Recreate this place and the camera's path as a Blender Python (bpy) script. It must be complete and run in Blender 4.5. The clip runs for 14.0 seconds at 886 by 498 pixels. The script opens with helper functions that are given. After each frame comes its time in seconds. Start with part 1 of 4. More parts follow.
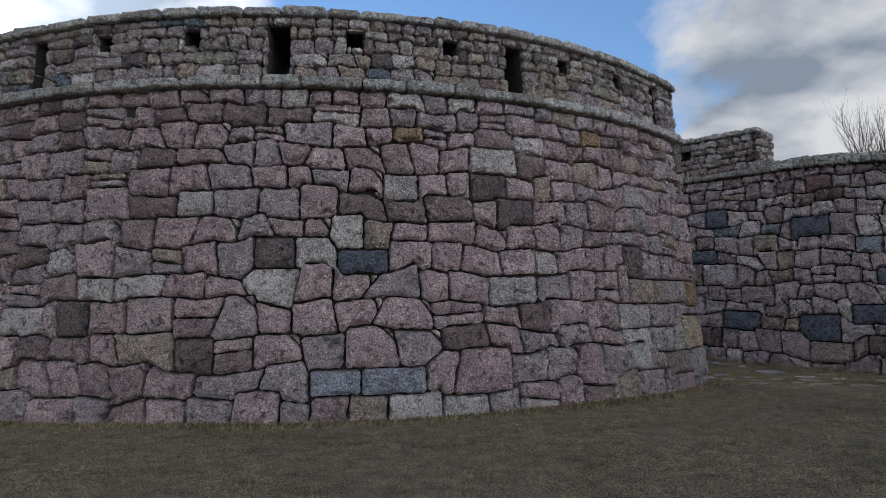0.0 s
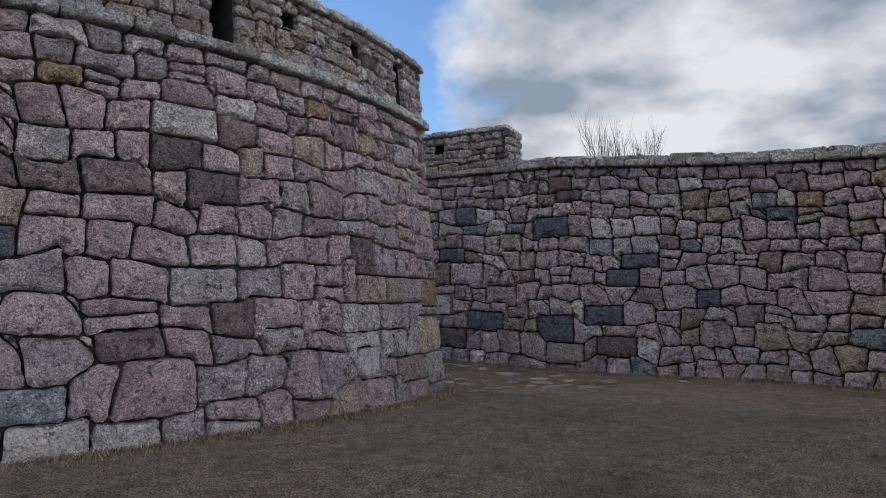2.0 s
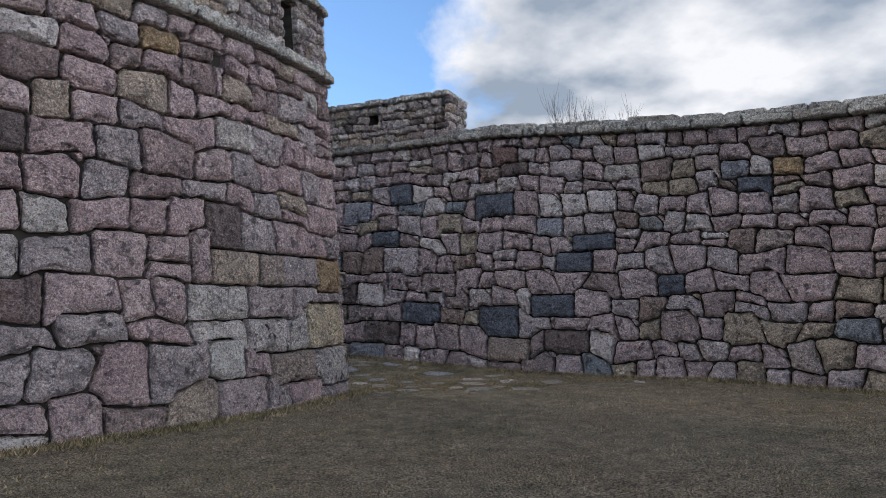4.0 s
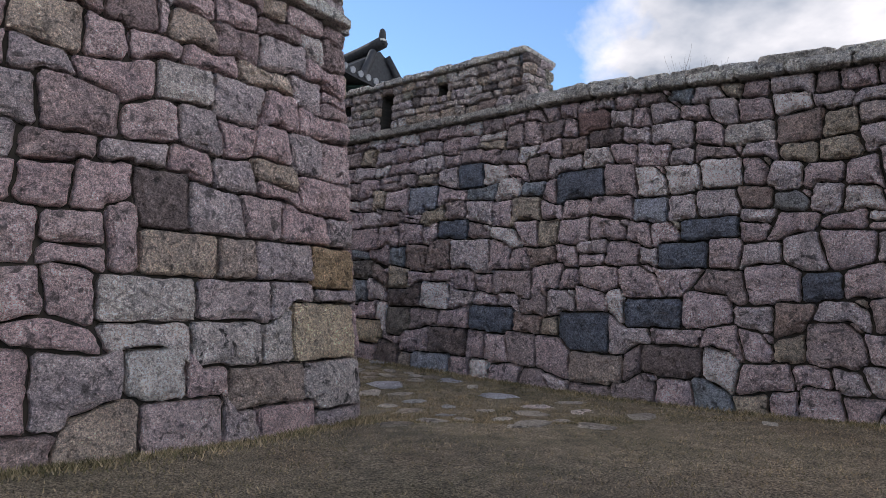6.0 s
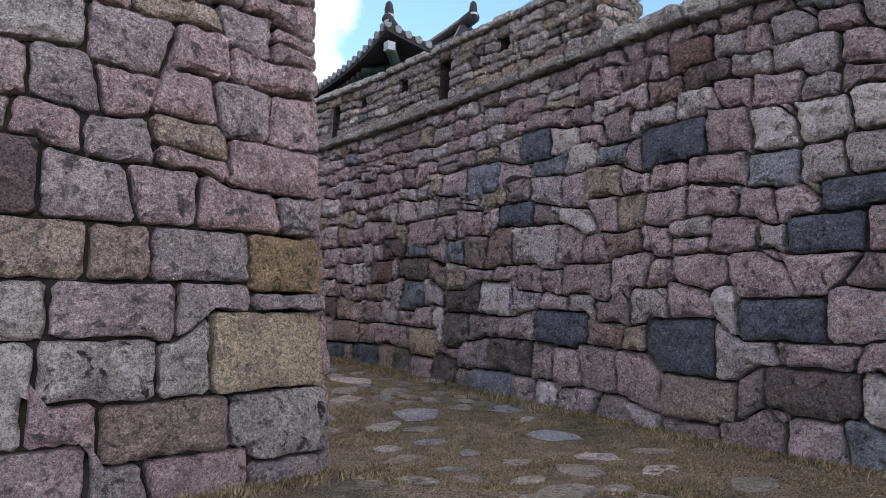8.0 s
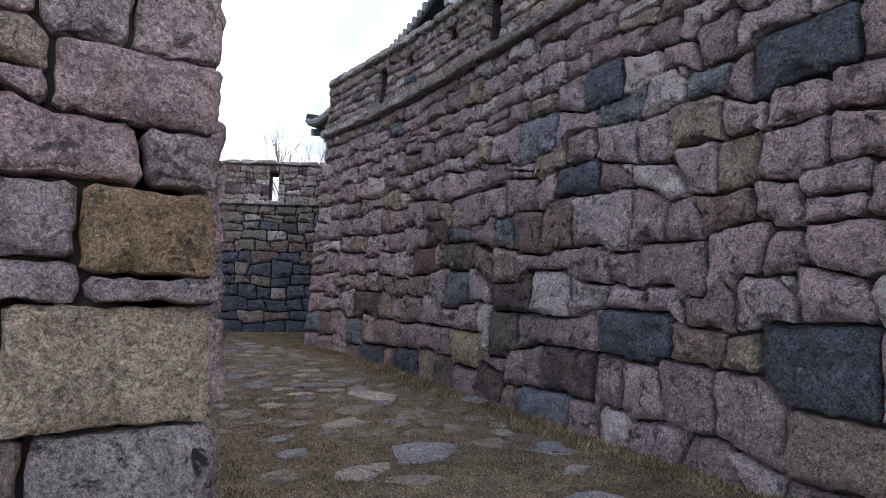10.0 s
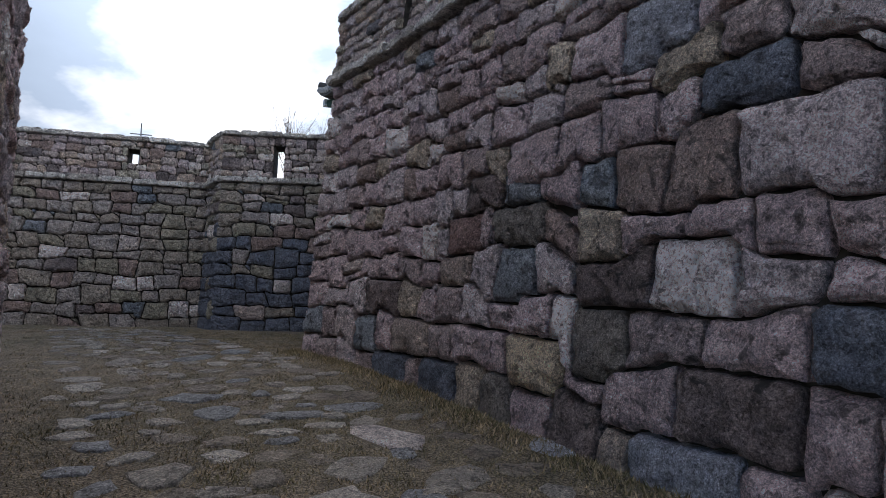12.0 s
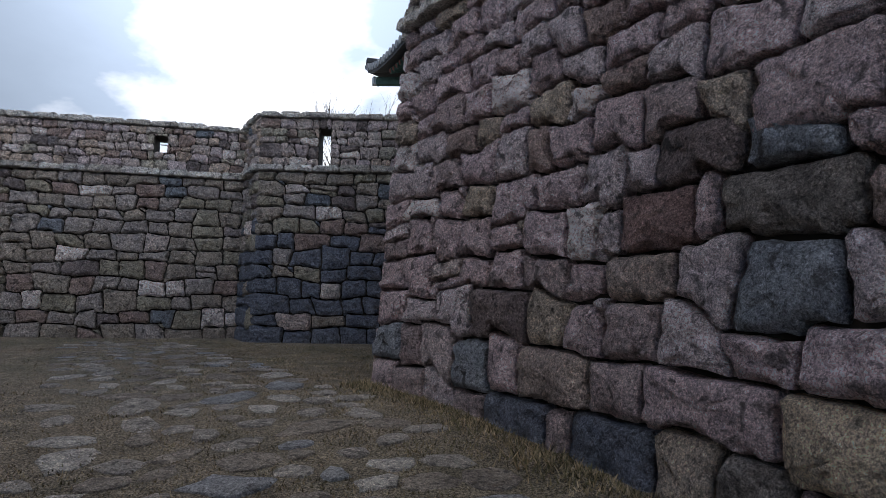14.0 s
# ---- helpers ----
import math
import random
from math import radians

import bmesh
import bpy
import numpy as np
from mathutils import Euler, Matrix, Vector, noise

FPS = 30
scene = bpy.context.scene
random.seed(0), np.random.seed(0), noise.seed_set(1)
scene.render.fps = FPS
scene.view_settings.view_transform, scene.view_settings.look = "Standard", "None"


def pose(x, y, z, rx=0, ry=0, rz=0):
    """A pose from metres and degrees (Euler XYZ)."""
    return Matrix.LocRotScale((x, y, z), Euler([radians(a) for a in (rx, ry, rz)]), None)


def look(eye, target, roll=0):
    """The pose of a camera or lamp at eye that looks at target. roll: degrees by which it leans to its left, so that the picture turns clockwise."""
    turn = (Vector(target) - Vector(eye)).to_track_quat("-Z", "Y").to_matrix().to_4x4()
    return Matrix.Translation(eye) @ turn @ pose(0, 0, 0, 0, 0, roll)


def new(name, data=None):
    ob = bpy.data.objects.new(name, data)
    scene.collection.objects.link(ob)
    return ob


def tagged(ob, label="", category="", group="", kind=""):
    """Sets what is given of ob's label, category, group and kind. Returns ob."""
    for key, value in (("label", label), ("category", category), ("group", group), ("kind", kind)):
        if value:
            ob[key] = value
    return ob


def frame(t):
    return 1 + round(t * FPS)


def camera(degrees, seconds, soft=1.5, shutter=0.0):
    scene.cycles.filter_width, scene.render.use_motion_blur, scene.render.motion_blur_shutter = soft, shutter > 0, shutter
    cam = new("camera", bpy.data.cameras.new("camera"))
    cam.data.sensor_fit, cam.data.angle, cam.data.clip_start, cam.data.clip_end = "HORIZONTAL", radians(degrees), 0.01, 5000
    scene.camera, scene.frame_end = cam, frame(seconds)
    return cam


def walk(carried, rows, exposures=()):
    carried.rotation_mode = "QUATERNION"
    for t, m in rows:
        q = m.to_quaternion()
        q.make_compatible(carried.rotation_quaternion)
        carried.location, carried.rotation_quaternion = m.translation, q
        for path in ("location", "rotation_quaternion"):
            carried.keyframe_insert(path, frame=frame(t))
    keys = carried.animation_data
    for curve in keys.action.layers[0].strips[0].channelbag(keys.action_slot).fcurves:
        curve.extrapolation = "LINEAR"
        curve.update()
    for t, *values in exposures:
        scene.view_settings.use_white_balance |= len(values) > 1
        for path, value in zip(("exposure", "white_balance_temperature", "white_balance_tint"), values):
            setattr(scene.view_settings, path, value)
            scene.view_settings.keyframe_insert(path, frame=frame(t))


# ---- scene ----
cam = camera(67.4, 14.0, soft=0.55)
PATH = [
    (0, (0.062, 0.0, 1.554), (0.048, 1.992, 1.73), -0.8),
    (0.5, (0.262, 0.343, 1.589), (0.443, 2.327, 1.76), -0.7),
    (0.8, (0.446, 0.63, 1.561), (0.751, 2.599, 1.734), -0.9),
    (1, (0.598, 0.746, 1.585), (0.964, 2.705, 1.753), -0.6),
    (1.5, (0.907, 1.195, 1.584), (1.42, 3.121, 1.746), -0.1),
    (2, (1.26, 1.639, 1.576), (1.892, 3.53, 1.738), -0.3),
    (2.5, (1.696, 2.057, 1.506), (2.393, 3.925, 1.667), -0.3),
    (3, (2.184, 2.419, 1.445), (2.904, 4.278, 1.605), -0.5),
    (3.2, (2.392, 2.537, 1.411), (3.118, 4.394, 1.571), -0.7),
    (5.3, (4.738, 4.476, 1.296), (5.077, 6.439, 1.472), 0.7),
    (5.5, (4.941, 4.694, 1.312), (5.24, 6.664, 1.488), 0.8),
    (6, (5.353, 5.281, 1.308), (5.557, 7.262, 1.486), 0.7),
    (6.5, (5.78, 5.884, 1.32), (5.875, 7.873, 1.5), 0.5),
    (7, (6.205, 6.527, 1.327), (6.184, 8.519, 1.508), 0.3),
    (7.5, (6.622, 7.122, 1.327), (6.489, 9.109, 1.511), 0.2),
    (8, (6.949, 7.719, 1.361), (6.696, 9.694, 1.547), 0.1),
    (8.2, (7.079, 7.965, 1.365), (6.789, 9.935, 1.551), 0.1),
    (10.3, (7.523, 10.656, 1.349), (6.899, 12.548, 1.532), 1.0),
    (10.5, (7.443, 10.944, 1.351), (6.806, 12.831, 1.534), 1.2),
    (11, (7.128, 11.692, 1.345), (6.467, 13.571, 1.524), 1.3),
    (11.5, (6.772, 12.39, 1.348), (6.111, 14.27, 1.522), 1.3),
    (12, (6.348, 13.046, 1.303), (5.693, 14.928, 1.482), 1.4),
    (12.5, (5.96, 13.582, 1.367), (5.307, 15.464, 1.543), 1.5),
    (13, (5.545, 14.072, 1.407), (4.883, 15.952, 1.58), 1.3),
    (13.5, (5.109, 14.642, 1.438), (4.396, 16.503, 1.61), 1.3),
    (14, (4.615, 15.142, 1.497), (3.87, 16.99, 1.667), 1.0),
]
walk(cam, [(t, look(eye, target, roll)) for t, eye, target, roll in PATH],
     exposures=[(0, -0.27, 6250, 11), (3, 0.06, 6250, 11), (5.5, 0.3, 6400, 15), (6.5, 0.37, 6450, 17), (8, 0.65, 6500, 18), (10.5, 0.47, 6250, 17), (11, 0.25, 6200, 15), (14, 0.22, 6150, 13)])

# ---------------------------------------------------------------- sky, sun
SUN_YAW, SUN_UP = 40.0, 30.0          # degrees to the left of +y, and above the horizon
world = bpy.data.worlds.new("sky")
scene.world = world
world.use_nodes = True
wn, wl = world.node_tree.nodes, world.node_tree.links
wn.clear()


def wnode(kind, **sets):
    n = wn.new(kind)
    for k, v in sets.items():
        n.inputs[k].default_value = v
    return n


def wmath(op, a, b=None, clamp=False):
    n = wn.new("ShaderNodeMath")
    n.operation, n.use_clamp = op, clamp
    for i, v in enumerate((a, b)):
        if v is None:
            continue
        if isinstance(v, (int, float)):
            n.inputs[i].default_value = v
        else:
            wl.new(v, n.inputs[i])
    return n.outputs[0]


sky = wn.new("ShaderNodeTexSky")
sky.sky_type, sky.sun_disc = "NISHITA", False
sky.sun_elevation, sky.sun_rotation = radians(SUN_UP), radians(-SUN_YAW)
sky.air_density, sky.dust_density, sky.ozone_density = 1.0, 0.0, 3.0
coord = wn.new("ShaderNodeTexCoord")
sep = wn.new("ShaderNodeSeparateXYZ")
wl.new(coord.outputs["Generated"], sep.inputs[0])
X, Y, Z = sep.outputs
# clouds lie on a flat layer: the direction divided by its height
lift = wmath("ADD", wmath("MAXIMUM", Z, 0.0), 0.28)
flat = wn.new("ShaderNodeCombineXYZ")
wl.new(wmath("DIVIDE", X, lift), flat.inputs[0])
wl.new(wmath("DIVIDE", Y, lift), flat.inputs[1])
big = wnode("ShaderNodeTexNoise", Scale=1.15, Detail=9.0, Roughness=0.55, Distortion=0.25)
wl.new(flat.outputs[0], big.inputs["Vector"])
soft = wnode("ShaderNodeTexNoise", Scale=2.1, Detail=6.0, Roughness=0.5)
wl.new(flat.outputs[0], soft.inputs["Vector"])
# a gap of blue in the cloud, ahead and a little to the right
gap = wmath("SUBTRACT", wmath("ABSOLUTE", wmath("SUBTRACT", X, 0.02)), 0.23)
cover = wmath("ADD", wmath("MULTIPLY", gap, 3.2), wmath("MULTIPLY", wmath("SUBTRACT", big.outputs["Fac"], 0.5), 2.6))
cover = wmath("MULTIPLY", wmath("ADD", cover, 0.0), 5.0, clamp=True)
# thick parts of a cloud are grey, thin edges and the side towards the sun bright
thick = wn.new("ShaderNodeValToRGB")
thick.color_ramp.elements[0].position, thick.color_ramp.elements[0].color = 0.44, (1.03, 1.03, 1.03, 1)
thick.color_ramp.elements[1].position, thick.color_ramp.elements[1].color = 0.61, (0.36, 0.43, 0.52, 1)
bank = wmath("MULTIPLY", wmath("SUBTRACT", wmath("MULTIPLY", X, -1.0), wmath("ADD", 0.52, wmath("MULTIPLY", big.outputs["Fac"], 0.3))), 6.0, clamp=True)
rim = wmath("SUBTRACT", 1.0, wmath("MULTIPLY", gap, 5.5), clamp=True)
body = wmath("MULTIPLY", wmath("SUBTRACT", X, 0.36), 0.10, clamp=True)
wl.new(wmath("ADD", wmath("ADD", soft.outputs["Fac"], body), wmath("SUBTRACT", wmath("MULTIPLY", bank, 0.22), wmath("MULTIPLY", rim, 0.10))), thick.inputs[0])
sx, sy, sz = (-math.sin(radians(SUN_YAW)) * math.cos(radians(SUN_UP)), math.cos(radians(SUN_YAW)) * math.cos(radians(SUN_UP)), math.sin(radians(SUN_UP)))
near = wmath("ADD", wmath("ADD", wmath("MULTIPLY", X, sx), wmath("MULTIPLY", Y, sy)), wmath("MULTIPLY", Z, sz))
glow = wmath("MULTIPLY", wmath("POWER", wmath("MAXIMUM", near, 0.0), 14.0), wmath("SUBTRACT", 1.0, wmath("MULTIPLY", bank, 0.85)))
# extra brightness added to the unseen cloud opposite the sun, to lift the walls
rear_fill = wmath("MULTIPLY", wmath("MAXIMUM", wmath("MULTIPLY", near, -1.0), 0.0), 2.9)
cloud_light = wmath("ADD", wmath("ADD", wmath("MULTIPLY", glow, 1.5), rear_fill), 0.82)
bg_sky = wnode("ShaderNodeBackground", Strength=0.16)
deep = wn.new("ShaderNodeMix")
deep.data_type, deep.blend_type = "RGBA", "MULTIPLY"
deep.inputs[0].default_value, deep.inputs[7].default_value = 1.0, (0.92, 1.0, 1.04, 1)
wl.new(sky.outputs[0], deep.inputs[6])
wl.new(deep.outputs[2], bg_sky.inputs["Color"])
bg_cloud = wn.new("ShaderNodeBackground")
wl.new(thick.outputs[0], bg_cloud.inputs["Color"])
wl.new(cloud_light, bg_cloud.inputs["Strength"])
mix_sky = wn.new("ShaderNodeMixShader")
wl.new(cover, mix_sky.inputs[0])
wl.new(bg_sky.outputs[0], mix_sky.inputs[1])
wl.new(bg_cloud.outputs[0], mix_sky.inputs[2])
wout = wn.new("ShaderNodeOutputWorld")
wl.new(mix_sky.outputs[0], wout.inputs[0])

sun = new("sun", bpy.data.lights.new("sun", "SUN"))
sun.data.energy, sun.data.angle, sun.data.color = 0.8, radians(14), (1.0, 0.94, 0.86)
sun.matrix_world = look((sx * 40, sy * 40, sz * 40), (0, 0, 0))

# ---------------------------------------------------------------- materials


def material(name, rough=0.9):
    m = bpy.data.materials.new(name)
    m.use_nodes = True
    m.node_tree.nodes["Principled BSDF"].inputs["Roughness"].default_value = rough
    return m


def add(m, kind, **sets):
    n = m.node_tree.nodes.new(kind)
    for k, v in sets.items():
        n.inputs[k.replace("_", " ")].default_value = v
    return n


def link(m, a, b):
    m.node_tree.links.new(a, b)


def ramp(m, source, stops, constant=False):
    n = m.node_tree.nodes.new("ShaderNodeValToRGB")
    r = n.color_ramp
    if constant:
        r.interpolation = "CONSTANT"
    while len(r.elements) < len(stops):
        r.elements.new(0.5)
    for e, (p, c) in zip(r.elements, stops):
        e.position, e.color = p, (*c, 1) if len(c) == 3 else (c[0], c[0], c[0], 1)
    link(m, source, n.inputs[0])
    return n.outputs[0]


def mixed(m, kind, fac, a, b):
    n = m.node_tree.nodes.new("ShaderNodeMix")
    n.data_type, n.blend_type, n.clamp_factor = "RGBA", kind, True
    for i, v in ((0, fac), (6, a), (7, b)):
        if isinstance(v, (int, float)):
            n.inputs[i].default_value = v
        elif isinstance(v, tuple):
            n.inputs[i].default_value = (*v, 1)
        else:
            link(m, v, n.inputs[i])
    return n.outputs[2]


def stone(name, stops, joined, stain=0.70, grain=1.0):
    """Hewn granite: each stone a tone of its own, with mineral grain, dark lichen, rusty veins, and pitting and cracks
    whose shade is put into the colour.
    """
    m = material(name, 0.92)
    out = m.node_tree.nodes["Principled BSDF"]
    geo = add(m, "ShaderNodeNewGeometry")
    pick = geo.outputs["Random Per Island"] if joined else add(m, "ShaderNodeObjectInfo").outputs["Random"]
    base = ramp(m, pick, stops)
    shift = add(m, "ShaderNodeVectorMath")
    shift.operation = "ADD"
    link(m, geo.outputs["Position"], shift.inputs[0])
    far = add(m, "ShaderNodeMath")
    far.operation = "MULTIPLY"
    link(m, pick, far.inputs[0])
    far.inputs[1].default_value = 37.0
    link(m, far.outputs[0], shift.inputs[1])
    place = shift.outputs[0]
    blotch = add(m, "ShaderNodeTexNoise", Scale=3.2, Detail=5.0, Roughness=0.6)
    fine = add(m, "ShaderNodeTexNoise", Scale=40.0, Detail=3.0, Roughness=0.6, Distortion=0.4)
    speck = add(m, "ShaderNodeTexNoise", Scale=95.0, Detail=2.0, Roughness=0.6)
    chip = add(m, "ShaderNodeTexNoise", Scale=7.0, Detail=8.0, Roughness=0.62, Distortion=0.6)
    vein = add(m, "ShaderNodeTexNoise", Scale=1.7, Detail=7.0, Roughness=0.65, Distortion=1.2)
    for n in (blotch, fine, speck, chip, vein):
        link(m, place, n.inputs["Vector"])
    c = mixed(m, "MULTIPLY", 1.0, base, ramp(m, blotch.outputs["Fac"], [(0.30, (0.76, 0.75, 0.77)), (0.68, (1.16, 1.14, 1.12))]))
    c = mixed(m, "MULTIPLY", 0.85, c, ramp(m, fine.outputs["Fac"], [(0.34, (0.40, 0.39, 0.39)), (0.45, (0.95, 0.94, 0.94)), (0.56, (1.10, 1.09, 1.08)), (0.66, (1.6, 1.57, 1.55))]))
    c = mixed(m, "MULTIPLY", 0.5, c, ramp(m, speck.outputs["Fac"], [(0.38, (0.30, 0.30, 0.31)), (0.46, (0.95, 0.95, 0.95)), (0.54, (1.1, 1.1, 1.1)), (0.62, (1.9, 1.88, 1.85))]))
    c = mixed(m, "MIX", ramp(m, vein.outputs["Fac"], [(0.60, (0.0,)), (0.72, (0.40,))]), c, (0.20, 0.125, 0.06))
    # weathered pocks, their colour darkened for the shade in the hollows
    pock = add(m, "ShaderNodeTexNoise", Scale=13.0, Detail=8.0, Roughness=0.7, Distortion=0.5)
    link(m, place, pock.inputs["Vector"])
    c = mixed(m, "MIX", ramp(m, pock.outputs["Fac"], [(0.565, (0.0,)), (0.61, (0.45,))]), c, (0.085, 0.074, 0.070))
    # crack lines: the shade inside crevices, put into the colour
    crack = add(m, "ShaderNodeTexNoise", Scale=5.5, Detail=8.0, Roughness=0.66, Distortion=1.1)
    link(m, place, crack.inputs["Vector"])
    lines = ramp(m, crack.outputs["Fac"], [(0.462, (1.0,)), (0.484, (0.22,)), (0.494, (0.22,)), (0.512, (1.0,))])
    c = mixed(m, "MULTIPLY", 0.26, c, lines)
    lichen = ramp(m, chip.outputs["Fac"], [(0.57, (0.0,)), (0.64, (stain,))])
    c = mixed(m, "MIX", lichen, c, (0.070, 0.062, 0.060))
    link(m, c, out.inputs["Base Color"])
    out.inputs["Specular IOR Level"].default_value = 0.25
    # hammered facets, chipped hollows and fine pits
    stir = mixed(m, "ADD", 0.16, place, chip.outputs["Color"])
    facet = add(m, "ShaderNodeTexVoronoi", Scale=11.0)
    link(m, stir, facet.inputs["Vector"])
    pits = add(m, "ShaderNodeTexNoise", Scale=30.0, Detail=6.0, Roughness=0.72)
    link(m, place, pits.inputs["Vector"])
    h = mixed(m, "ADD", 0.5, mixed(m, "ADD", 0.5, chip.outputs["Fac"], facet.outputs["Distance"]), pits.outputs["Fac"])
    h = mixed(m, "SUBTRACT", 0.5, h, pock.outputs["Fac"])
    h = mixed(m, "ADD", 0.3, h, lines)
    bump = add(m, "ShaderNodeBump", Strength=1.0 * grain, Distance=0.16)
    link(m, h, bump.inputs["Height"])
    link(m, bump.outputs[0], out.inputs["Normal"])
    return m


GAIN = 2.45


def blend(*groups):
    """Colour stops from (share, colour) pairs, so that a stone's random number picks its kind."""
    stops, at, total = [], 0.0, sum(s for s, _ in groups)
    for s, col in groups:
        stops.append((at + 0.02 * s / total, tuple(v * GAIN for v in col)))
        at += s / total
        stops.append((at - 0.02 * s / total, tuple(v * 1.12 * GAIN for v in col)))
    return stops


PINK, GREY, TAN, PALE = (0.306, 0.230, 0.228), (0.272, 0.232, 0.232), (0.280, 0.228, 0.188), (0.39, 0.35, 0.33)
BROWN, BLUE, DARK, OLIVE, WHITE = (0.180, 0.138, 0.122), (0.110, 0.124, 0.142), (0.115, 0.098, 0.095), (0.215, 0.198, 0.165), (0.50, 0.46, 0.43)
KINDS = {
    "a": blend((5, PINK), (3, GREY), (4, (0.335, 0.260, 0.255)), (0.7, TAN), (1.6, (0.235, 0.18, 0.175)), (1, PALE), (0.8, (0.17, 0.13, 0.125)), (2, (0.275, 0.235, 0.235))),
    "b": blend((4, (0.305, 0.242, 0.244)), (3, (0.325, 0.280, 0.284)), (2, (0.235, 0.190, 0.186)), (1.2, (0.44, 0.395, 0.385)), (0.9, (0.21, 0.162, 0.146)), (0.5, (0.155, 0.168, 0.185)), (1.0, (0.26, 0.22, 0.178)), (3, (0.335, 0.270, 0.276))),
    "p": blend((5, (0.265, 0.228, 0.212)), (3, GREY), (2, TAN), (1, OLIVE), (1.5, PALE), (1, BROWN), (0.7, DARK), (0.3, BLUE)),
    "f": blend((4, (0.185, 0.162, 0.137)), (3, (0.20, 0.18, 0.168)), (2.5, (0.18, 0.165, 0.13)), (0.7, BLUE), (1.2, DARK), (1, PALE), (1, BROWN)),
    "k": blend((3, (0.30, 0.29, 0.275)), (3, (0.36, 0.345, 0.32)), (2, (0.24, 0.225, 0.205))),
    "g": blend((4, (0.19, 0.174, 0.152)), (2, (0.25, 0.235, 0.21)), (1, (0.17, 0.175, 0.18)), (2, (0.15, 0.13, 0.107))),
}
STONE = {k: (stone("granite_" + k, s, False), stone("granite_joined_" + k, s, True)) for k, s in KINDS.items()}


def single(name, col, stain=0.4):
    return stone(name, [(0.0, tuple(v * 1.32 for v in col)), (1.0, tuple(v * 1.48 for v in col))], False, stain)


ACCENT = {
    "white": single("white_granite", (0.74, 0.69, 0.65), 0.25),
    "lichen": single("lichened_granite", (0.58, 0.52, 0.50), 0.95),
    "rust": single("rusty_granite", (0.45, 0.325, 0.20), 0.7),
    "yellow": single("yellow_granite", (0.62, 0.51, 0.375), 0.3),
    "blue": single("blue_slate", (0.165, 0.182, 0.222), 0.45),
    "paleblue": single("pale_blue_slate", (0.40, 0.41, 0.46), 0.35),
    "dark": single("dark_granite", (0.225, 0.180, 0.172), 0.95),
    "red": single("red_granite", (0.29, 0.195, 0.18), 0.5),
    "tan": single("tan_granite", (0.42, 0.342, 0.300), 0.35),
    "olive": single("olive_granite", (0.275, 0.245, 0.22), 0.4),
    "pale": single("pale_granite", (0.60, 0.54, 0.51), 0.3),
}

earth = material("joint_earth", 1.0)
n1 = add(earth, "ShaderNodeTexNoise", Scale=14.0, Detail=6.0)
link(earth, ramp(earth, n1.outputs["Fac"], [(0.3, (0.030, 0.026, 0.022)), (0.7, (0.075, 0.063, 0.052))]), earth.node_tree.nodes["Principled BSDF"].inputs["Base Color"])


def grass_material(name, joined):
    m = material(name, 1.0)
    out = m.node_tree.nodes["Principled BSDF"]
    out.inputs["Specular IOR Level"].default_value = 0.1
    geo = add(m, "ShaderNodeNewGeometry")
    wide = add(m, "ShaderNodeTexNoise", Scale=0.55, Detail=6.0, Roughness=0.6)
    mid = add(m, "ShaderNodeTexNoise", Scale=4.0, Detail=6.0, Roughness=0.7)
    fine = add(m, "ShaderNodeTexNoise", Scale=55.0, Detail=5.0, Roughness=0.8)
    for n in (wide, mid, fine):
        link(m, geo.outputs["Position"], n.inputs["Vector"])
    c = ramp(m, wide.outputs["Fac"], [(0.35, (0.182, 0.165, 0.126)), (0.50, (0.252, 0.221, 0.176)), (0.66, (0.226, 0.190, 0.150))])
    c = mixed(m, "MULTIPLY", 1.0, c, ramp(m, mid.outputs["Fac"], [(0.32, (0.62, 0.62, 0.60)), (0.66, (1.25, 1.2, 1.15))]))
    if joined:
        c = mixed(m, "MULTIPLY", 1.0, c, ramp(m, geo.outputs["Random Per Island"], [(0.0, (0.32, 0.31, 0.24)), (0.3, (0.7, 0.74, 0.5)), (0.62, (1.35, 1.22, 0.95)), (1.0, (2.3, 2.1, 1.75))]))
    else:
        c = mixed(m, "MULTIPLY", 0.95, c, ramp(m, fine.outputs["Fac"], [(0.40, (0.15, 0.145, 0.14)), (0.50, (0.85, 0.83, 0.8)), (0.60, (2.0, 1.93, 1.8))]))
        bump = add(m, "ShaderNodeBump", Strength=0.9, Distance=0.03)
        link(m, mixed(m, "ADD", 0.5, fine.outputs["Fac"], mid.outputs["Fac"]), bump.inputs["Height"])
        link(m, bump.outputs[0], out.inputs["Normal"])
    link(m, c, out.inputs["Base Color"])
    return m


turf = grass_material("dry_turf", False)
blades = grass_material("dry_grass", True)


def plain(name, a, b, scale=12.0, rough=0.8):
    m = material(name, rough)
    geo = add(m, "ShaderNodeNewGeometry")
    n = add(m, "ShaderNodeTexNoise", Scale=scale, Detail=6.0)
    link(m, geo.outputs["Position"], n.inputs["Vector"])
    out = m.node_tree.nodes["Principled BSDF"]
    link(m, ramp(m, n.outputs["Fac"], [(0.3, a), (0.7, b)]), out.inputs["Base Color"])
    bump = add(m, "ShaderNodeBump", Strength=0.3, Distance=0.01)
    link(m, n.outputs["Fac"], bump.inputs["Height"])
    link(m, bump.outputs[0], out.inputs["Normal"])
    return m


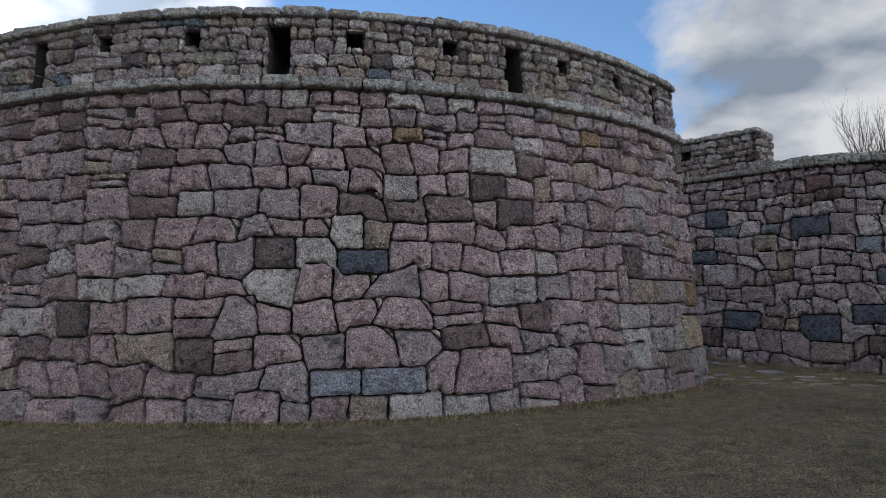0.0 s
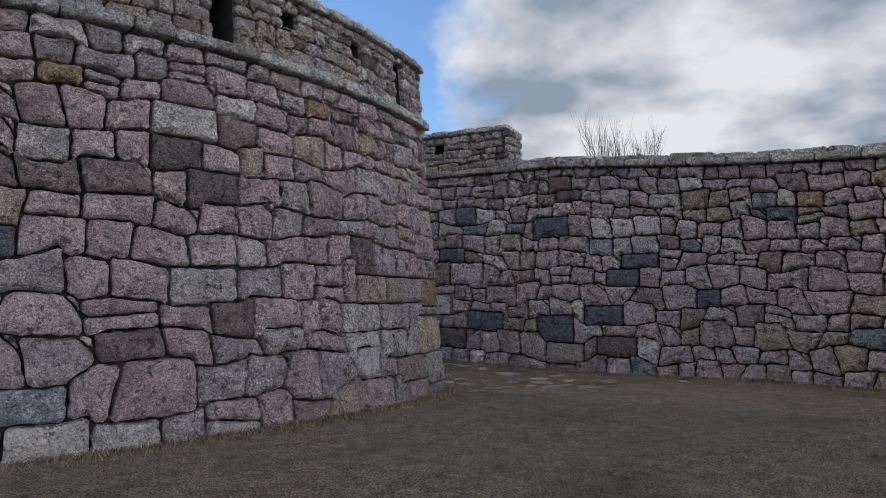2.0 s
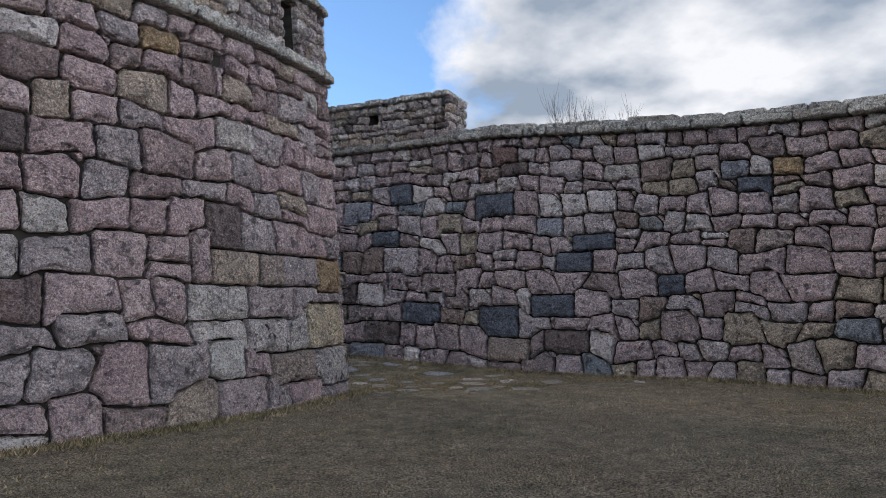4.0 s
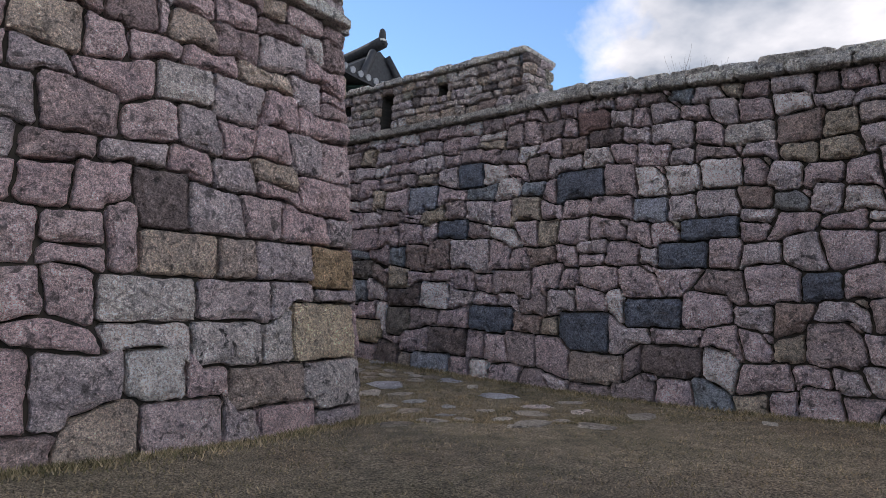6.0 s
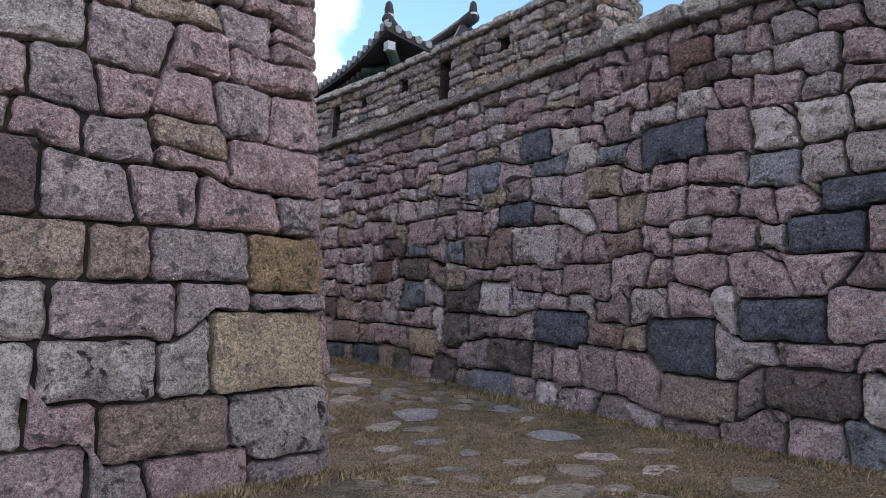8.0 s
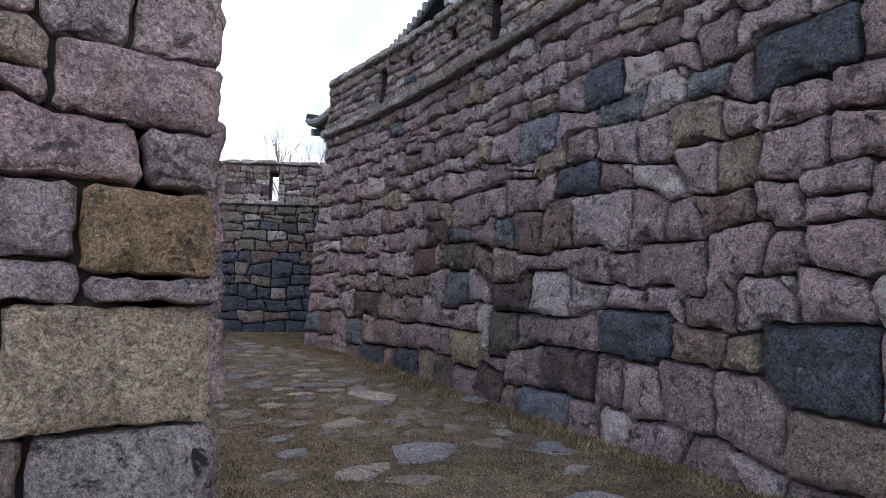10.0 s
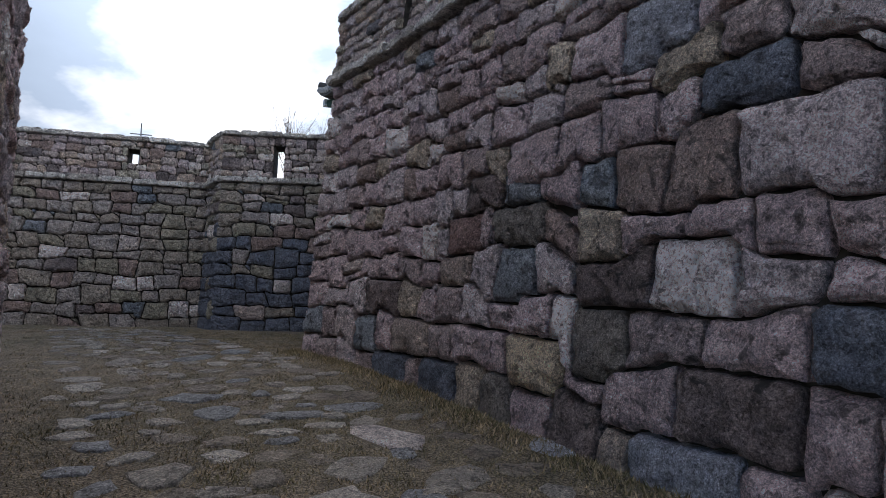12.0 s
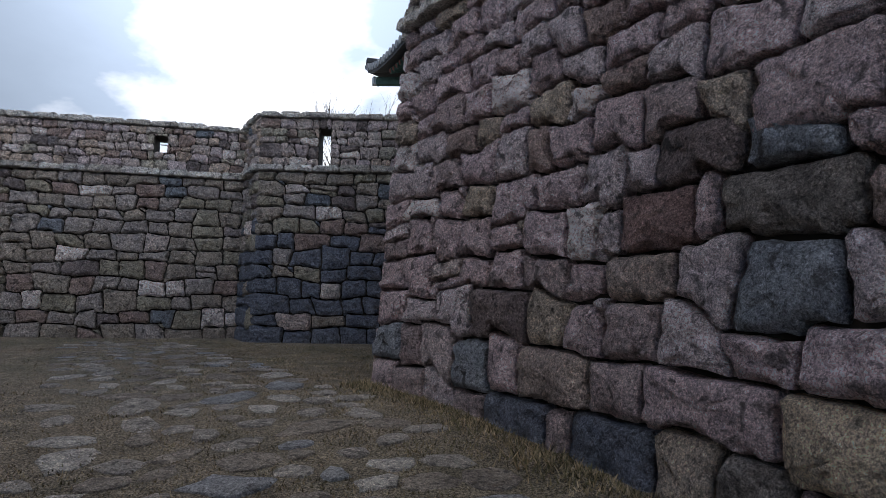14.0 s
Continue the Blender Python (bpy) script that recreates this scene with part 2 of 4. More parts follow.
roof_tile = plain("grey_roof_tile", (0.014, 0.015, 0.018), (0.036, 0.038, 0.042), 9.0, 0.7)
plaster = plain("lime_plaster", (0.55, 0.54, 0.51), (0.72, 0.70, 0.67), 6.0)
green_paint = plain("green_painted_wood", (0.035, 0.085, 0.080), (0.06, 0.13, 0.115), 7.0, 0.7)
red_paint = plain("red_painted_wood", (0.13, 0.045, 0.035), (0.19, 0.07, 0.05), 7.0, 0.7)
tile_end = plain("pale_tile_end", (0.20, 0.21, 0.23), (0.38, 0.39, 0.40), 20.0)
pattern_paint = plain("pale_pattern_paint", (0.30, 0.36, 0.40), (0.55, 0.58, 0.60), 20.0, 0.7)
bark = plain("grey_bark", (0.060, 0.045, 0.036), (0.13, 0.10, 0.08), 22.0, 0.95)
steel = plain("weathered_steel", (0.10, 0.11, 0.12), (0.18, 0.19, 0.2), 30.0, 0.5)

# ---------------------------------------------------------------- helpers for building


def mesh_from(name, verts, faces, mat, smooth=False):
    me = bpy.data.meshes.new(name)
    me.from_pydata(verts, [], faces)
    me.materials.append(mat)
    if smooth:
        me.polygons.foreach_set("use_smooth", [True] * len(me.polygons))
    me.update()
    return me


def part(name, me, parent, label="", kind=""):
    ob = new(name, me)
    ob.parent = parent
    return tagged(ob, label, kind=kind)


def from_bm(bm, name, mat, smooth=False):
    bmesh.ops.recalc_face_normals(bm, faces=bm.faces)
    me = bpy.data.meshes.new(name)
    bm.to_mesh(me)
    bm.free()
    me.materials.append(mat)
    if smooth:
        me.polygons.foreach_set("use_smooth", [True] * len(me.polygons))
    return me


def ground_z(x, y):
    q = y - 0.25 * x
    t = min(max((q - 12.6) / 9.6, 0.0), 1.0)
    z = 0.62 * t * t * (3 - 2 * t) * 0.55 + 0.62 * t * 0.45
    wob = 0.035 * noise.noise((x * 0.35, y * 0.35, 0.0)) + 0.015 * noise.noise((x * 1.3, y * 1.3, 3.0))
    return z + wob


class Run:
    """A wall's line on the plan: points joined smoothly, with the face on the right-hand side of the way along it."""

    def __init__(self, pts, batter=0.08, lean=(0.0, 0.0)):
        self.lean = lean
        self.p = [Vector(p) for p in pts]
        self.cum = [0.0]
        for a, b in zip(self.p, self.p[1:]):
            self.cum.append(self.cum[-1] + (b - a).length)
        self.length, self.batter = self.cum[-1], batter
        self.normals = []
        for i in range(len(self.p)):
            d1 = (self.p[i] - self.p[i - 1]).normalized() if i else None
            d2 = (self.p[i + 1] - self.p[i]).normalized() if i + 1 < len(self.p) else None
            d = (d1 or d2) + (d2 or d1)
            d.normalize()
            self.normals.append(Vector((d.y, -d.x)))

    def at(self, s):
        s = min(max(s, 0.0), self.length)
        i = 0
        while i + 2 < len(self.cum) and self.cum[i + 1] < s:
            i += 1
        f = (s - self.cum[i]) / (self.cum[i + 1] - self.cum[i])
        n = self.normals[i].lerp(self.normals[i + 1], f)
        return self.p[i].lerp(self.p[i + 1], f), n.normalized()

    def xyz(self, s, z, d):
        p, n = self.at(s)
        off = d - self.batter * max(z, -0.5)
        return (p.x + n.x * off + self.lean[0] * z, p.y + n.y * off + self.lean[1] * z, z)

    def foot(self, s):
        p, n = self.at(s)
        return ground_z(p.x, p.y)


def curve_points(ctrl, step=0.35):
    """Catmull-Rom through plan points."""
    c = [Vector(p) for p in ctrl]
    c = [2 * c[0] - c[1]] + c + [2 * c[-1] - c[-2]]
    out = []
    for i in range(1, len(c) - 2):
        a, b, d, e = c[i - 1], c[i], c[i + 1], c[i + 2]
        n = max(2, int((d - b).length / step))
        for j in range(n):
            t = j / n
            out.append(0.5 * ((2 * b) + (d - a) * t + (2 * a - 5 * b + 4 * d - e) * t * t + (3 * b - a - 3 * d + e) * t ** 3))
    out.append(c[-2])
    return [tuple(p) for p in out]


def layout(s0, s1, bottom, top, heights, widths, rng, wave=0.25, split=0.07, step=0.16, wanted=()):
    """Rough courses on wavering beds. A wanted stone (s, z, width, height, tone) takes its place in the course nearest to it."""
    total, n, lift = sum(heights), len(heights), [0.0]
    for h in heights:
        lift.append(lift[-1] + h / total)
    seed = rng.uniform(0, 90)
    rise = lambda k, s: bottom(s) + (top(s) - bottom(s)) * lift[k]
    fixed = [[] for _ in heights]
    for (s, z, w, h, tone) in wanted:
        k = min(range(n), key=lambda q: abs((rise(q, s) + rise(q + 1, s)) / 2 - z))
        w = min(w, 0.95) * 0.92
        a, b = s - w / 2, s + w / 2
        fixed[k].append([s0 if a < s0 + 0.3 else a, s1 if b > s1 - 0.3 else b, z - h / 2, z + h / 2])

    def bed(k, s):
        z = rise(k, s)
        if k in (0, n):
            return z
        room = min(heights[k - 1], heights[k]) * (top(s) - bottom(s)) / total
        shift = room * (wave * noise.noise((s * 0.7, k * 7.3, seed)) + wave * 1.15 * noise.noise((s * 2.3, k * 5.1, seed + 9)))
        for a, b, lo, hi in fixed[k]:
            if a - 0.01 <= s <= b + 0.01:
                shift = min(max(lo - z, -0.24 * room), 0.24 * room)
        for a, b, lo, hi in fixed[k - 1]:
            if a - 0.01 <= s <= b + 0.01:
                shift = min(max(hi - z, -0.24 * room), 0.24 * room)
        return z + min(max(shift, -0.42 * room), 0.42 * room)

    joints, steps = [], []
    for k, h in enumerate(heights):
        keep = []
        for p in sorted(fixed[k]):
            if not keep or p[0] > keep[-1][1] - 0.3:
                keep.append(p)
        fixed[k] = keep
        for p, q in zip(keep, keep[1:]):
            if q[0] < p[1] + 0.16:
                p[1] = q[0] = (p[1] + q[0]) / 2
        spans, at = [], s0
        for a, b, _, _ in keep:
            spans.append((at, a))
            spans.append((a, b))
            at = b
        spans.append((at, s1))
        cuts = [s0]
        scale = 0.5 + 0.5 * h / (total / n)
        for g, (a, b) in enumerate(spans):
            if b - a < 0.02:
                continue
            if g % 2 == 0:
                x = a
                while True:
                    x += rng.triangular(widths[0], widths[1], widths[0] * 0.6 + widths[1] * 0.4) * scale
                    if x > b - widths[0] * 0.75:
                        break
                    cuts.append(x)
            cuts.append(b)
        cuts[-1] = s1
        ends = {e for p in keep for e in p[:2]}
        slant = [0.0 if c in (s0, s1) or c in ends else rng.gauss(0, 0.085) * h for c in cuts]
        joints.append((cuts, slant))
        held = [any(a - 0.02 < (p + q) / 2 < b + 0.02 for a, b, _, _ in keep) for p, q in zip(cuts, cuts[1:])]
        steps.append([0.0 if k == n - 1 or t else rng.uniform(-step, step) * h for t in held])
    out = []
    for k, (cuts, slant) in enumerate(joints):
        h = heights[k] * (top(s0) - bottom(s0)) / total
        foot = [c - d for c, d in zip(cuts, slant)]
        head = [c + d for c, d in zip(cuts, slant)]
        under = [c + d for c, d in zip(*joints[k - 1])] if k else []
        over = [c - d for c, d in zip(*joints[k + 1])] if k + 1 < n else []
        for i in range(len(cuts) - 1):
            xs = [foot[i]] + [x for x in under if foot[i] + 0.028 < x < foot[i + 1] - 0.028] + [foot[i + 1]]
            high = [head[i]] + [x for x in over if head[i] + 0.028 < x < head[i + 1] - 0.028] + [head[i + 1]]
            if foot[i + 1] - foot[i] < 0.04 or head[i + 1] - head[i] < 0.04:
                continue
            low = [(x, bed(k, x)) for x in xs]
            if k:
                low = []
                for e, (p, q) in enumerate(zip(xs, xs[1:])):
                    beneath = sum(1 for x in under[1:-1] if x < (p + q) / 2)
                    d = steps[k - 1][beneath]
                    low += [(p + (0.012 if e else 0.0), bed(k, p) + d), (q - (0.012 if e + 2 < len(xs) else 0.0), bed(k, q) + d)]
            high = [(x, bed(k + 1, x) + steps[k][i]) for x in high]
            width, mid = cuts[i + 1] - cuts[i], (cuts[i] + cuts[i + 1]) / 2
            held = any(a - 0.02 < mid < b + 0.02 for a, b, _, _ in fixed[k])
            if not held and rng.random() < split and width > 0.4 and h > 0.25:
                f, g = rng.uniform(0.35, 0.65), rng.uniform(0.35, 0.65)
                cl = (foot[i] + (head[i] - foot[i]) * f, low[0][1] + (high[0][1] - low[0][1]) * f)
                cr = (foot[i + 1] + (head[i + 1] - foot[i + 1]) * g, low[-1][1] + (high[-1][1] - low[-1][1]) * g)
                out += [low + [cr, cl], [cl, cr] + high[::-1]]
            elif not held and rng.random() < 0.10 and h > 0.2 and i + 2 < len(cuts):
                # a small pinning stone in the upper corner
                u, v = min(0.16, width * 0.4), min(0.17, h * 0.45)
                (tx, tz), (bx, bz) = high[-1], low[-1]
                f = v / max(tz - bz, 0.05)
                p, q = (tx - u, bed(k + 1, tx - u) + steps[k][i]), (tx + (bx - tx) * f, tz - v)
                out.append(low + [q, p] + [r for r in high[::-1] if r[0] < tx - u - 0.04])
                out.append([q, (tx, tz), p])
            else:
                out.append(low + high[::-1])
    return out


def clip_poly(poly, axis, value, keep_low):
    out = []
    for i, p in enumerate(poly):
        q = poly[(i + 1) % len(poly)]
        a, b = (p[axis] <= value) == keep_low, (q[axis] <= value) == keep_low
        if a:
            out.append(p)
        if a != b:
            f = (value - p[axis]) / (q[axis] - p[axis])
            out.append((p[0] + (q[0] - p[0]) * f, p[1] + (q[1] - p[1]) * f))
    return out


def without(polys, holes):
    """Stones cut back round the openings."""
    for (a, b, lo, hi) in holes:
        kept = []
        for poly in polys:
            x0, x1 = min(p[0] for p in poly), max(p[0] for p in poly)
            z0, z1 = min(p[1] for p in poly), max(p[1] for p in poly)
            if x1 <= a or x0 >= b or z1 <= lo or z0 >= hi:
                kept.append(poly)
                continue
            for axis, value, low in ((0, a, True), (0, b, False)):
                piece = clip_poly(poly, axis, value, low)
                if len(piece) > 2 and max(p[0] for p in piece) - min(p[0] for p in piece) > 0.03:
                    kept.append(piece)
            band = clip_poly(clip_poly(poly, 0, a, False), 0, b, True)
            for axis, value, low in ((1, lo, True), (1, hi, False)):
                piece = clip_poly(band, axis, value, low) if len(band) > 2 else []
                if len(piece) > 2 and max(p[1] for p in piece) - min(p[1] for p in piece) > 0.03:
                    kept.append(piece)
        polys = kept
    return polys


def tidy(poly):
    out = []
    for p in poly:
        if not out or math.dist(p, out[-1]) > 0.02:
            out.append(p)
    while len(out) > 3 and math.dist(out[0], out[-1]) < 0.02:
        out.pop()
    return out


def block(run, poly, rng, joint=0.016, proud=0.038, back=0.16, lift=0.0, rough=1.0, tight=(), capped=False):
    """One hewn stone: angular outline, crisp broken arris and an uneven hammered face. Gives vertices and faces."""
    poly = tidy(poly)
    if len(poly) < 3:
        return None
    ring = []
    for i, p in enumerate(poly):
        q = poly[(i + 1) % len(poly)]
        L = math.dist(p, q)
        big_chip = rng.random() < 0.16
        c = min(0.3, (rng.uniform(0.06, 0.10) if big_chip else rng.uniform(0.022, 0.058)) / max(L, 0.01))
        d = min(0.3, rng.uniform(0.02, 0.06) / max(L, 0.01))
        ring.append((p[0] + (q[0] - p[0]) * c, p[1] + (q[1] - p[1]) * c))
        steps = int(L / 0.12) if L > 0.16 else 0
        for e in range(steps):
            k = c + (1 - c - d) * (e + rng.uniform(0.65, 1.35)) / (steps + 1)
            off = rng.uniform(-0.011, 0.015) * rough
            ring.append((p[0] + (q[0] - p[0]) * k - (q[1] - p[1]) / L * off, p[1] + (q[1] - p[1]) * k + (q[0] - p[0]) / L * off))
        ring.append((q[0] + (p[0] - q[0]) * d, q[1] + (p[1] - q[1]) * d))
    cx = sum(p[0] for p in ring) / len(ring)
    cz = sum(p[1] for p in ring) / len(ring)
    size = min(max(p[0] for p in ring) - min(p[0] for p in ring), max(p[1] for p in ring) - min(p[1] for p in ring))
    if size < 0.03:
        return None
    proud = min(proud, size * 0.14)
    tx, tz = rng.uniform(-0.06, 0.06) * rough, rng.uniform(-0.07, 0.07) * rough
    verts, n = [], len(ring)
    out = lift + rng.uniform(-0.55, 0.5) * 0.034 * rough
    big = min(1.0, size / 0.3)
    seed = rng.uniform(0, 50)

    def relief(x, z):
        return rough * big * (0.026 * noise.noise((x * 2.6, z * 3.4, seed)) + 0.034 * noise.noise((x * 7.5, z * 9.0, seed)) + 0.014 * noise.noise((x * 19.0, z * 21.0, seed)))

    def put(k, inset, d, jit, wander=0.0):
        for (x, z) in ring:
            dx, dz = cx - x, cz - z
            L = max(math.hypot(dx, dz), 1e-4)
            m = min((inset + rng.uniform(0, wander)) / L, 0.38) if k < 4 else inset
            px, pz = x + dx * m, z + dz * m
            if k < 2:
                for e in tight:
                    if abs(x - e) < 0.03:
                        px = e + (math.copysign(min(0.25, 1.2 * back), cx - e) if k == 0 else 0.0)
            dd = d + rng.uniform(-jit, jit) + ((px - cx) * tx + (pz - cz) * tz + (relief(px, pz) if k > 1 else 0) if k > 0 else 0)
            verts.append(run.xyz(px, pz, dd))

    put(0, joint, -back, 0)
    put(1, joint, out - proud * 0.9, 0.006 * rough)
    put(2, joint + min(0.006, size * 0.04), out + proud * 0.15, 0.007 * rough, min(0.018, size * 0.08))
    put(3, joint + min(0.045, size * 0.16), out + proud * 0.75, 0.007 * rough * big, min(0.03, size * 0.1))
    put(4, 0.36, out + proud, 0.009 * rough * big)
    put(5, 0.68, out + proud, 0.009 * rough * big)
    verts.append(run.xyz(cx, cz, out + proud + relief(cx, cz)))
    faces = []
    for k in range(5):
        for i in range(n):
            j = (i + 1) % n
            faces.append((k * n + i, k * n + j, (k + 1) * n + j, (k + 1) * n + i))
    for i in range(n):
        faces.append((5 * n + i, 5 * n + (i + 1) % n, 6 * n))
    if capped:
        faces.append(tuple(range(n))[::-1])
    return verts, faces


def faces_soft(v, f):
    """The worn face is smooth, its broken edge sharp."""
    n = (len(v) - 1) // 6
    return [3 * n <= i < 6 * n for i in range(len(f))]


def stone_mesh(name, v, f, mat, soft_from):
    me = mesh_from(name, v, f, mat)
    me.polygons.foreach_set("use_smooth", soft_from)
    return me


def lay(owner, run, polys, kind, rng, near, name="stone", accents=(), tone_at=None, **shape):
    """Lays the stones: those nearest the given plan place as pieces of their own, the others joined."""
    ranked = []
    for poly in polys:
        made = block(run, poly, rng, **shape)
        if made:
            cx = sum(p[0] for p in poly) / len(poly)
            cz = sum(p[1] for p in poly) / len(poly)
            at = run.at(cx)[0]
            ranked.append((math.dist(at, near), cx, cz, poly, made))
    ranked.sort(key=lambda r: r[0])
    special = {}
    for (s, z, _, _, tone) in accents:
        if tone == "-":
            continue
        hit = min(range(len(ranked)), key=lambda i: (ranked[i][1] - s) ** 2 + ((ranked[i][2] - z) * 1.4) ** 2)
        special[hit] = tone
    if tone_at:
        for i, r in enumerate(ranked):
            tone = tone_at(r[1], r[2], rng)
            if tone and i not in special:
                special[i] = tone
    verts, faces, flags, count = [], [], [], 0
    for i, (_, cx, cz, poly, (v, f)) in enumerate(ranked):
        if i in special or count < 290:
            count += 1
            mat = ACCENT[special[i]] if i in special else STONE[kind][0]
            part(name, stone_mesh(name, v, f, mat, faces_soft(v, f)), owner)
        else:
            o = len(verts)
            verts += v
            flags += faces_soft(v, f)
            faces += [tuple(o + k for k in q) for q in f]
    if verts:
        part("stonework", stone_mesh("stonework", verts, faces, STONE[kind][1], flags), owner, kind="stuff")


def core(name, run, s0, s1, lo, hi, thick, holes=(), face=-0.11, label="", category="wall", step=0.4):
    """The wall's body behind its facing stones, with its openings through it."""
    cuts = {s0, s1}
    for a, b, _, _ in holes:
        cuts |= {a, b}
    n = int((s1 - s0) / step)
    for i in range(1, n):
        q = s0 + (s1 - s0) * i / n
        if all(not (a < q < b) for a, b, _, _ in holes):
            cuts.add(q)
    cuts = sorted(cuts)
    verts, faces = [], []
    for a, b in zip(cuts, cuts[1:]):
        spans = [(lo, hi)]
        for (p, q, z0, z1) in holes:
            if p <= (a + b) / 2 <= q:
                spans = [(lo, lambda s, z0=z0: z0), (lambda s, z1=z1: z1, hi)]
        for l, h in spans:
            if h(a) - l(a) < 0.01:
                continue
            o = len(verts)
            for s in (a, b):
                for d in (face, -thick):
                    for z in (l(s), h(s)):
                        x, y, _ = run.xyz(s, z, d) if d == face else run.xyz(s, 4.0, d)
                        verts.append((x, y, z))
            for q in ((0, 1, 3, 2), (4, 6, 7, 5), (0, 4, 5, 1), (2, 3, 7, 6), (1, 5, 7, 3), (0, 2, 6, 4)):
                faces.append(tuple(o + k for k in q))
    ob = new(name, mesh_from(name, verts, faces, earth))
    return tagged(ob, label, category, kind="structure")


def band(s0, s1, z, h, rng, wide=(0.45, 0.95)):
    """A row of long flat stones on the line z(s)."""
    out, s = [], s0
    while s < s1 - 0.05:
        e = min(s + rng.uniform(*wide), s1)
        if s1 - e < wide[0] * 0.5:
            e = s1
        t = h * rng.uniform(0.82, 1.15)
        t2 = h * rng.uniform(0.82, 1.15)
        out.append([(s, z(s)), (e, z(e)), (e, z(e) + t2), ((s + e) / 2, z((s + e) / 2) + (t + t2) / 2 + 0.01), (s, z(s) + t)])
        s = e
    return out


def fortress_wall(tag, run, s0, s1, mould, coping, courses, kind, pkind, near, holes, seed, labels, accents=(), tight=(), parapet_to=None, parapet_from=None, thick=0.9, trim=(0.0, 0.0), weeps=(), widths=(0.34, 0.86), tone_at=None):
    """A battered wall of big stones, a projecting string course, a parapet of small stones with loopholes, and a coping."""
    rng = random.Random(seed)
    foot = lambda s: run.foot(s) - 0.10
    body = core("wall_" + tag, run, s0 + trim[0], s1 - trim[1], lambda s: run.foot(s) - 0.4, mould, thick + 0.5, label=labels[0])
    lay(body, run, without(layout(s0, s1, foot, mould, courses, widths, rng, wanted=accents), weeps), kind, rng, near, accents=accents, tone_at=tone_at, tight=tight)
    ledge = tagged(new("string_course_" + tag), "projecting string course of long flat granite slabs", "trim", kind="structure")
    lay(ledge, run, band(s0, s1, mould, 0.16, rng), "k", rng, near, name="slab", lift=0.13, back=0.5, proud=0.02, capped=True, tight=tight, joint=0.008)
    p0, p1 = parapet_from if parapet_from is not None else s0, parapet_to if parapet_to is not None else s1
    deck = lambda s: mould(s) + 0.15
    par = core("parapet_" + tag, run, p0 + trim[0], p1 - trim[1], deck, coping, thick - 0.05, holes, label=labels[1], face=-0.07)
    mean = coping((p0 + p1) / 2) - deck((p0 + p1) / 2)
    rows = [mean / 5.6 * rng.uniform(0.75, 1.25) for _ in range(5)]
    lay(par, run, without(layout(p0, p1, deck, coping, rows, (0.17, 0.52), rng, wave=0.22, split=0.08), holes), pkind, rng, near, tight=tight,
        lift=0.02, proud=0.025, joint=0.009, back=0.28)
    cap = tagged(new("coping_" + tag), "weathered flat granite coping slabs along the parapet", "trim", kind="structure")
    lay(cap, run, band(p0, p1, coping, 0.13, rng, (0.4, 0.85)), "k", rng, near, name="slab", lift=0.10, back=thick + 0.05, proud=0.018, capped=True, joint=0.006)
    return body


# ---------------------------------------------------------------- ground
def build_ground():
    xs = [-2500, -400, -120, -50] + [-30 + 0.5 * i for i in range(101)] + [40, 120, 400, 2500]
    ys = [-2500, -400, -120, -40, -15] + [-6 + 0.5 * i for i in range(81)] + [45, 120, 400, 2500]
    verts = [(x, y, ground_z(x, y)) for y in ys for x in xs]
    w = len(xs)
    faces = [(j * w + i, j * w + i + 1, (j + 1) * w + i + 1, (j + 1) * w + i) for j in range(len(ys) - 1) for i in range(w - 1)]
    return tagged(new("ground", mesh_from("ground", verts, faces, turf, True)), "trodden winter turf, brown and dry", "ground", kind="structure")


ground = build_ground()

# ---------------------------------------------------------------- the round outwork
CX, CY, R = -3.2, 19.7, 10.5
arc = [(CX + R * math.cos(radians(a)), CY + R * math.sin(radians(a))) for a in [-175 + 1.8965 * i for i in range(74)]]
END = Vector(arc[-1])
run_a = Run(arc, batter=0.088)
LA = run_a.length
level = lambda z: (lambda s: z)
holes_a = []
for k, off in enumerate((1.05, 5.0, 9.0, 13.2)):
    holes_a.append((LA - off - 0.17, LA - off + 0.17, 5.06, 5.86))
for off in (2.4, 3.9, 6.2, 7.8, 10.4, 11.9):
    holes_a.append((LA - off - 0.13, LA - off + 0.13, 5.56, 5.80))
# stones that stand out: along the wall, height, width, own height, tone ("-": as the rest)
OUTWORK_CORNER = [
    (-2.59, 0.72, 0.62, 0.51, "white"), (-2.69, 1.27, 1.01, 0.62, "pale"), (-1.73, 1.28, 0.88, 0.53, "-"), (-0.63, 1.22, 1.27, 0.63, "yellow"), (-0.37, 1.69, 0.72, 0.43, "rust"),
    (-1.13, 1.73, 0.79, 0.35, "-"), (-1.04, 0.77, 0.69, 0.28, "pale"), (-1.86, 0.84, 0.86, 0.37, "lichen"), (-1.42, 0.42, 1.07, 0.4, "tan"), (-0.47, 0.35, 0.81, 0.45, "lichen"),
    (-2.56, 2.47, 0.59, 0.37, "dark"), (-2.33, 3.57, 0.65, 0.46, "pale"), (-2.38, 1.76, 0.84, 0.39, "-"), (-1.75, 1.74, 0.41, 0.42, "tan"), (-2.32, 0.24, 0.89, 0.38, "-"),
]
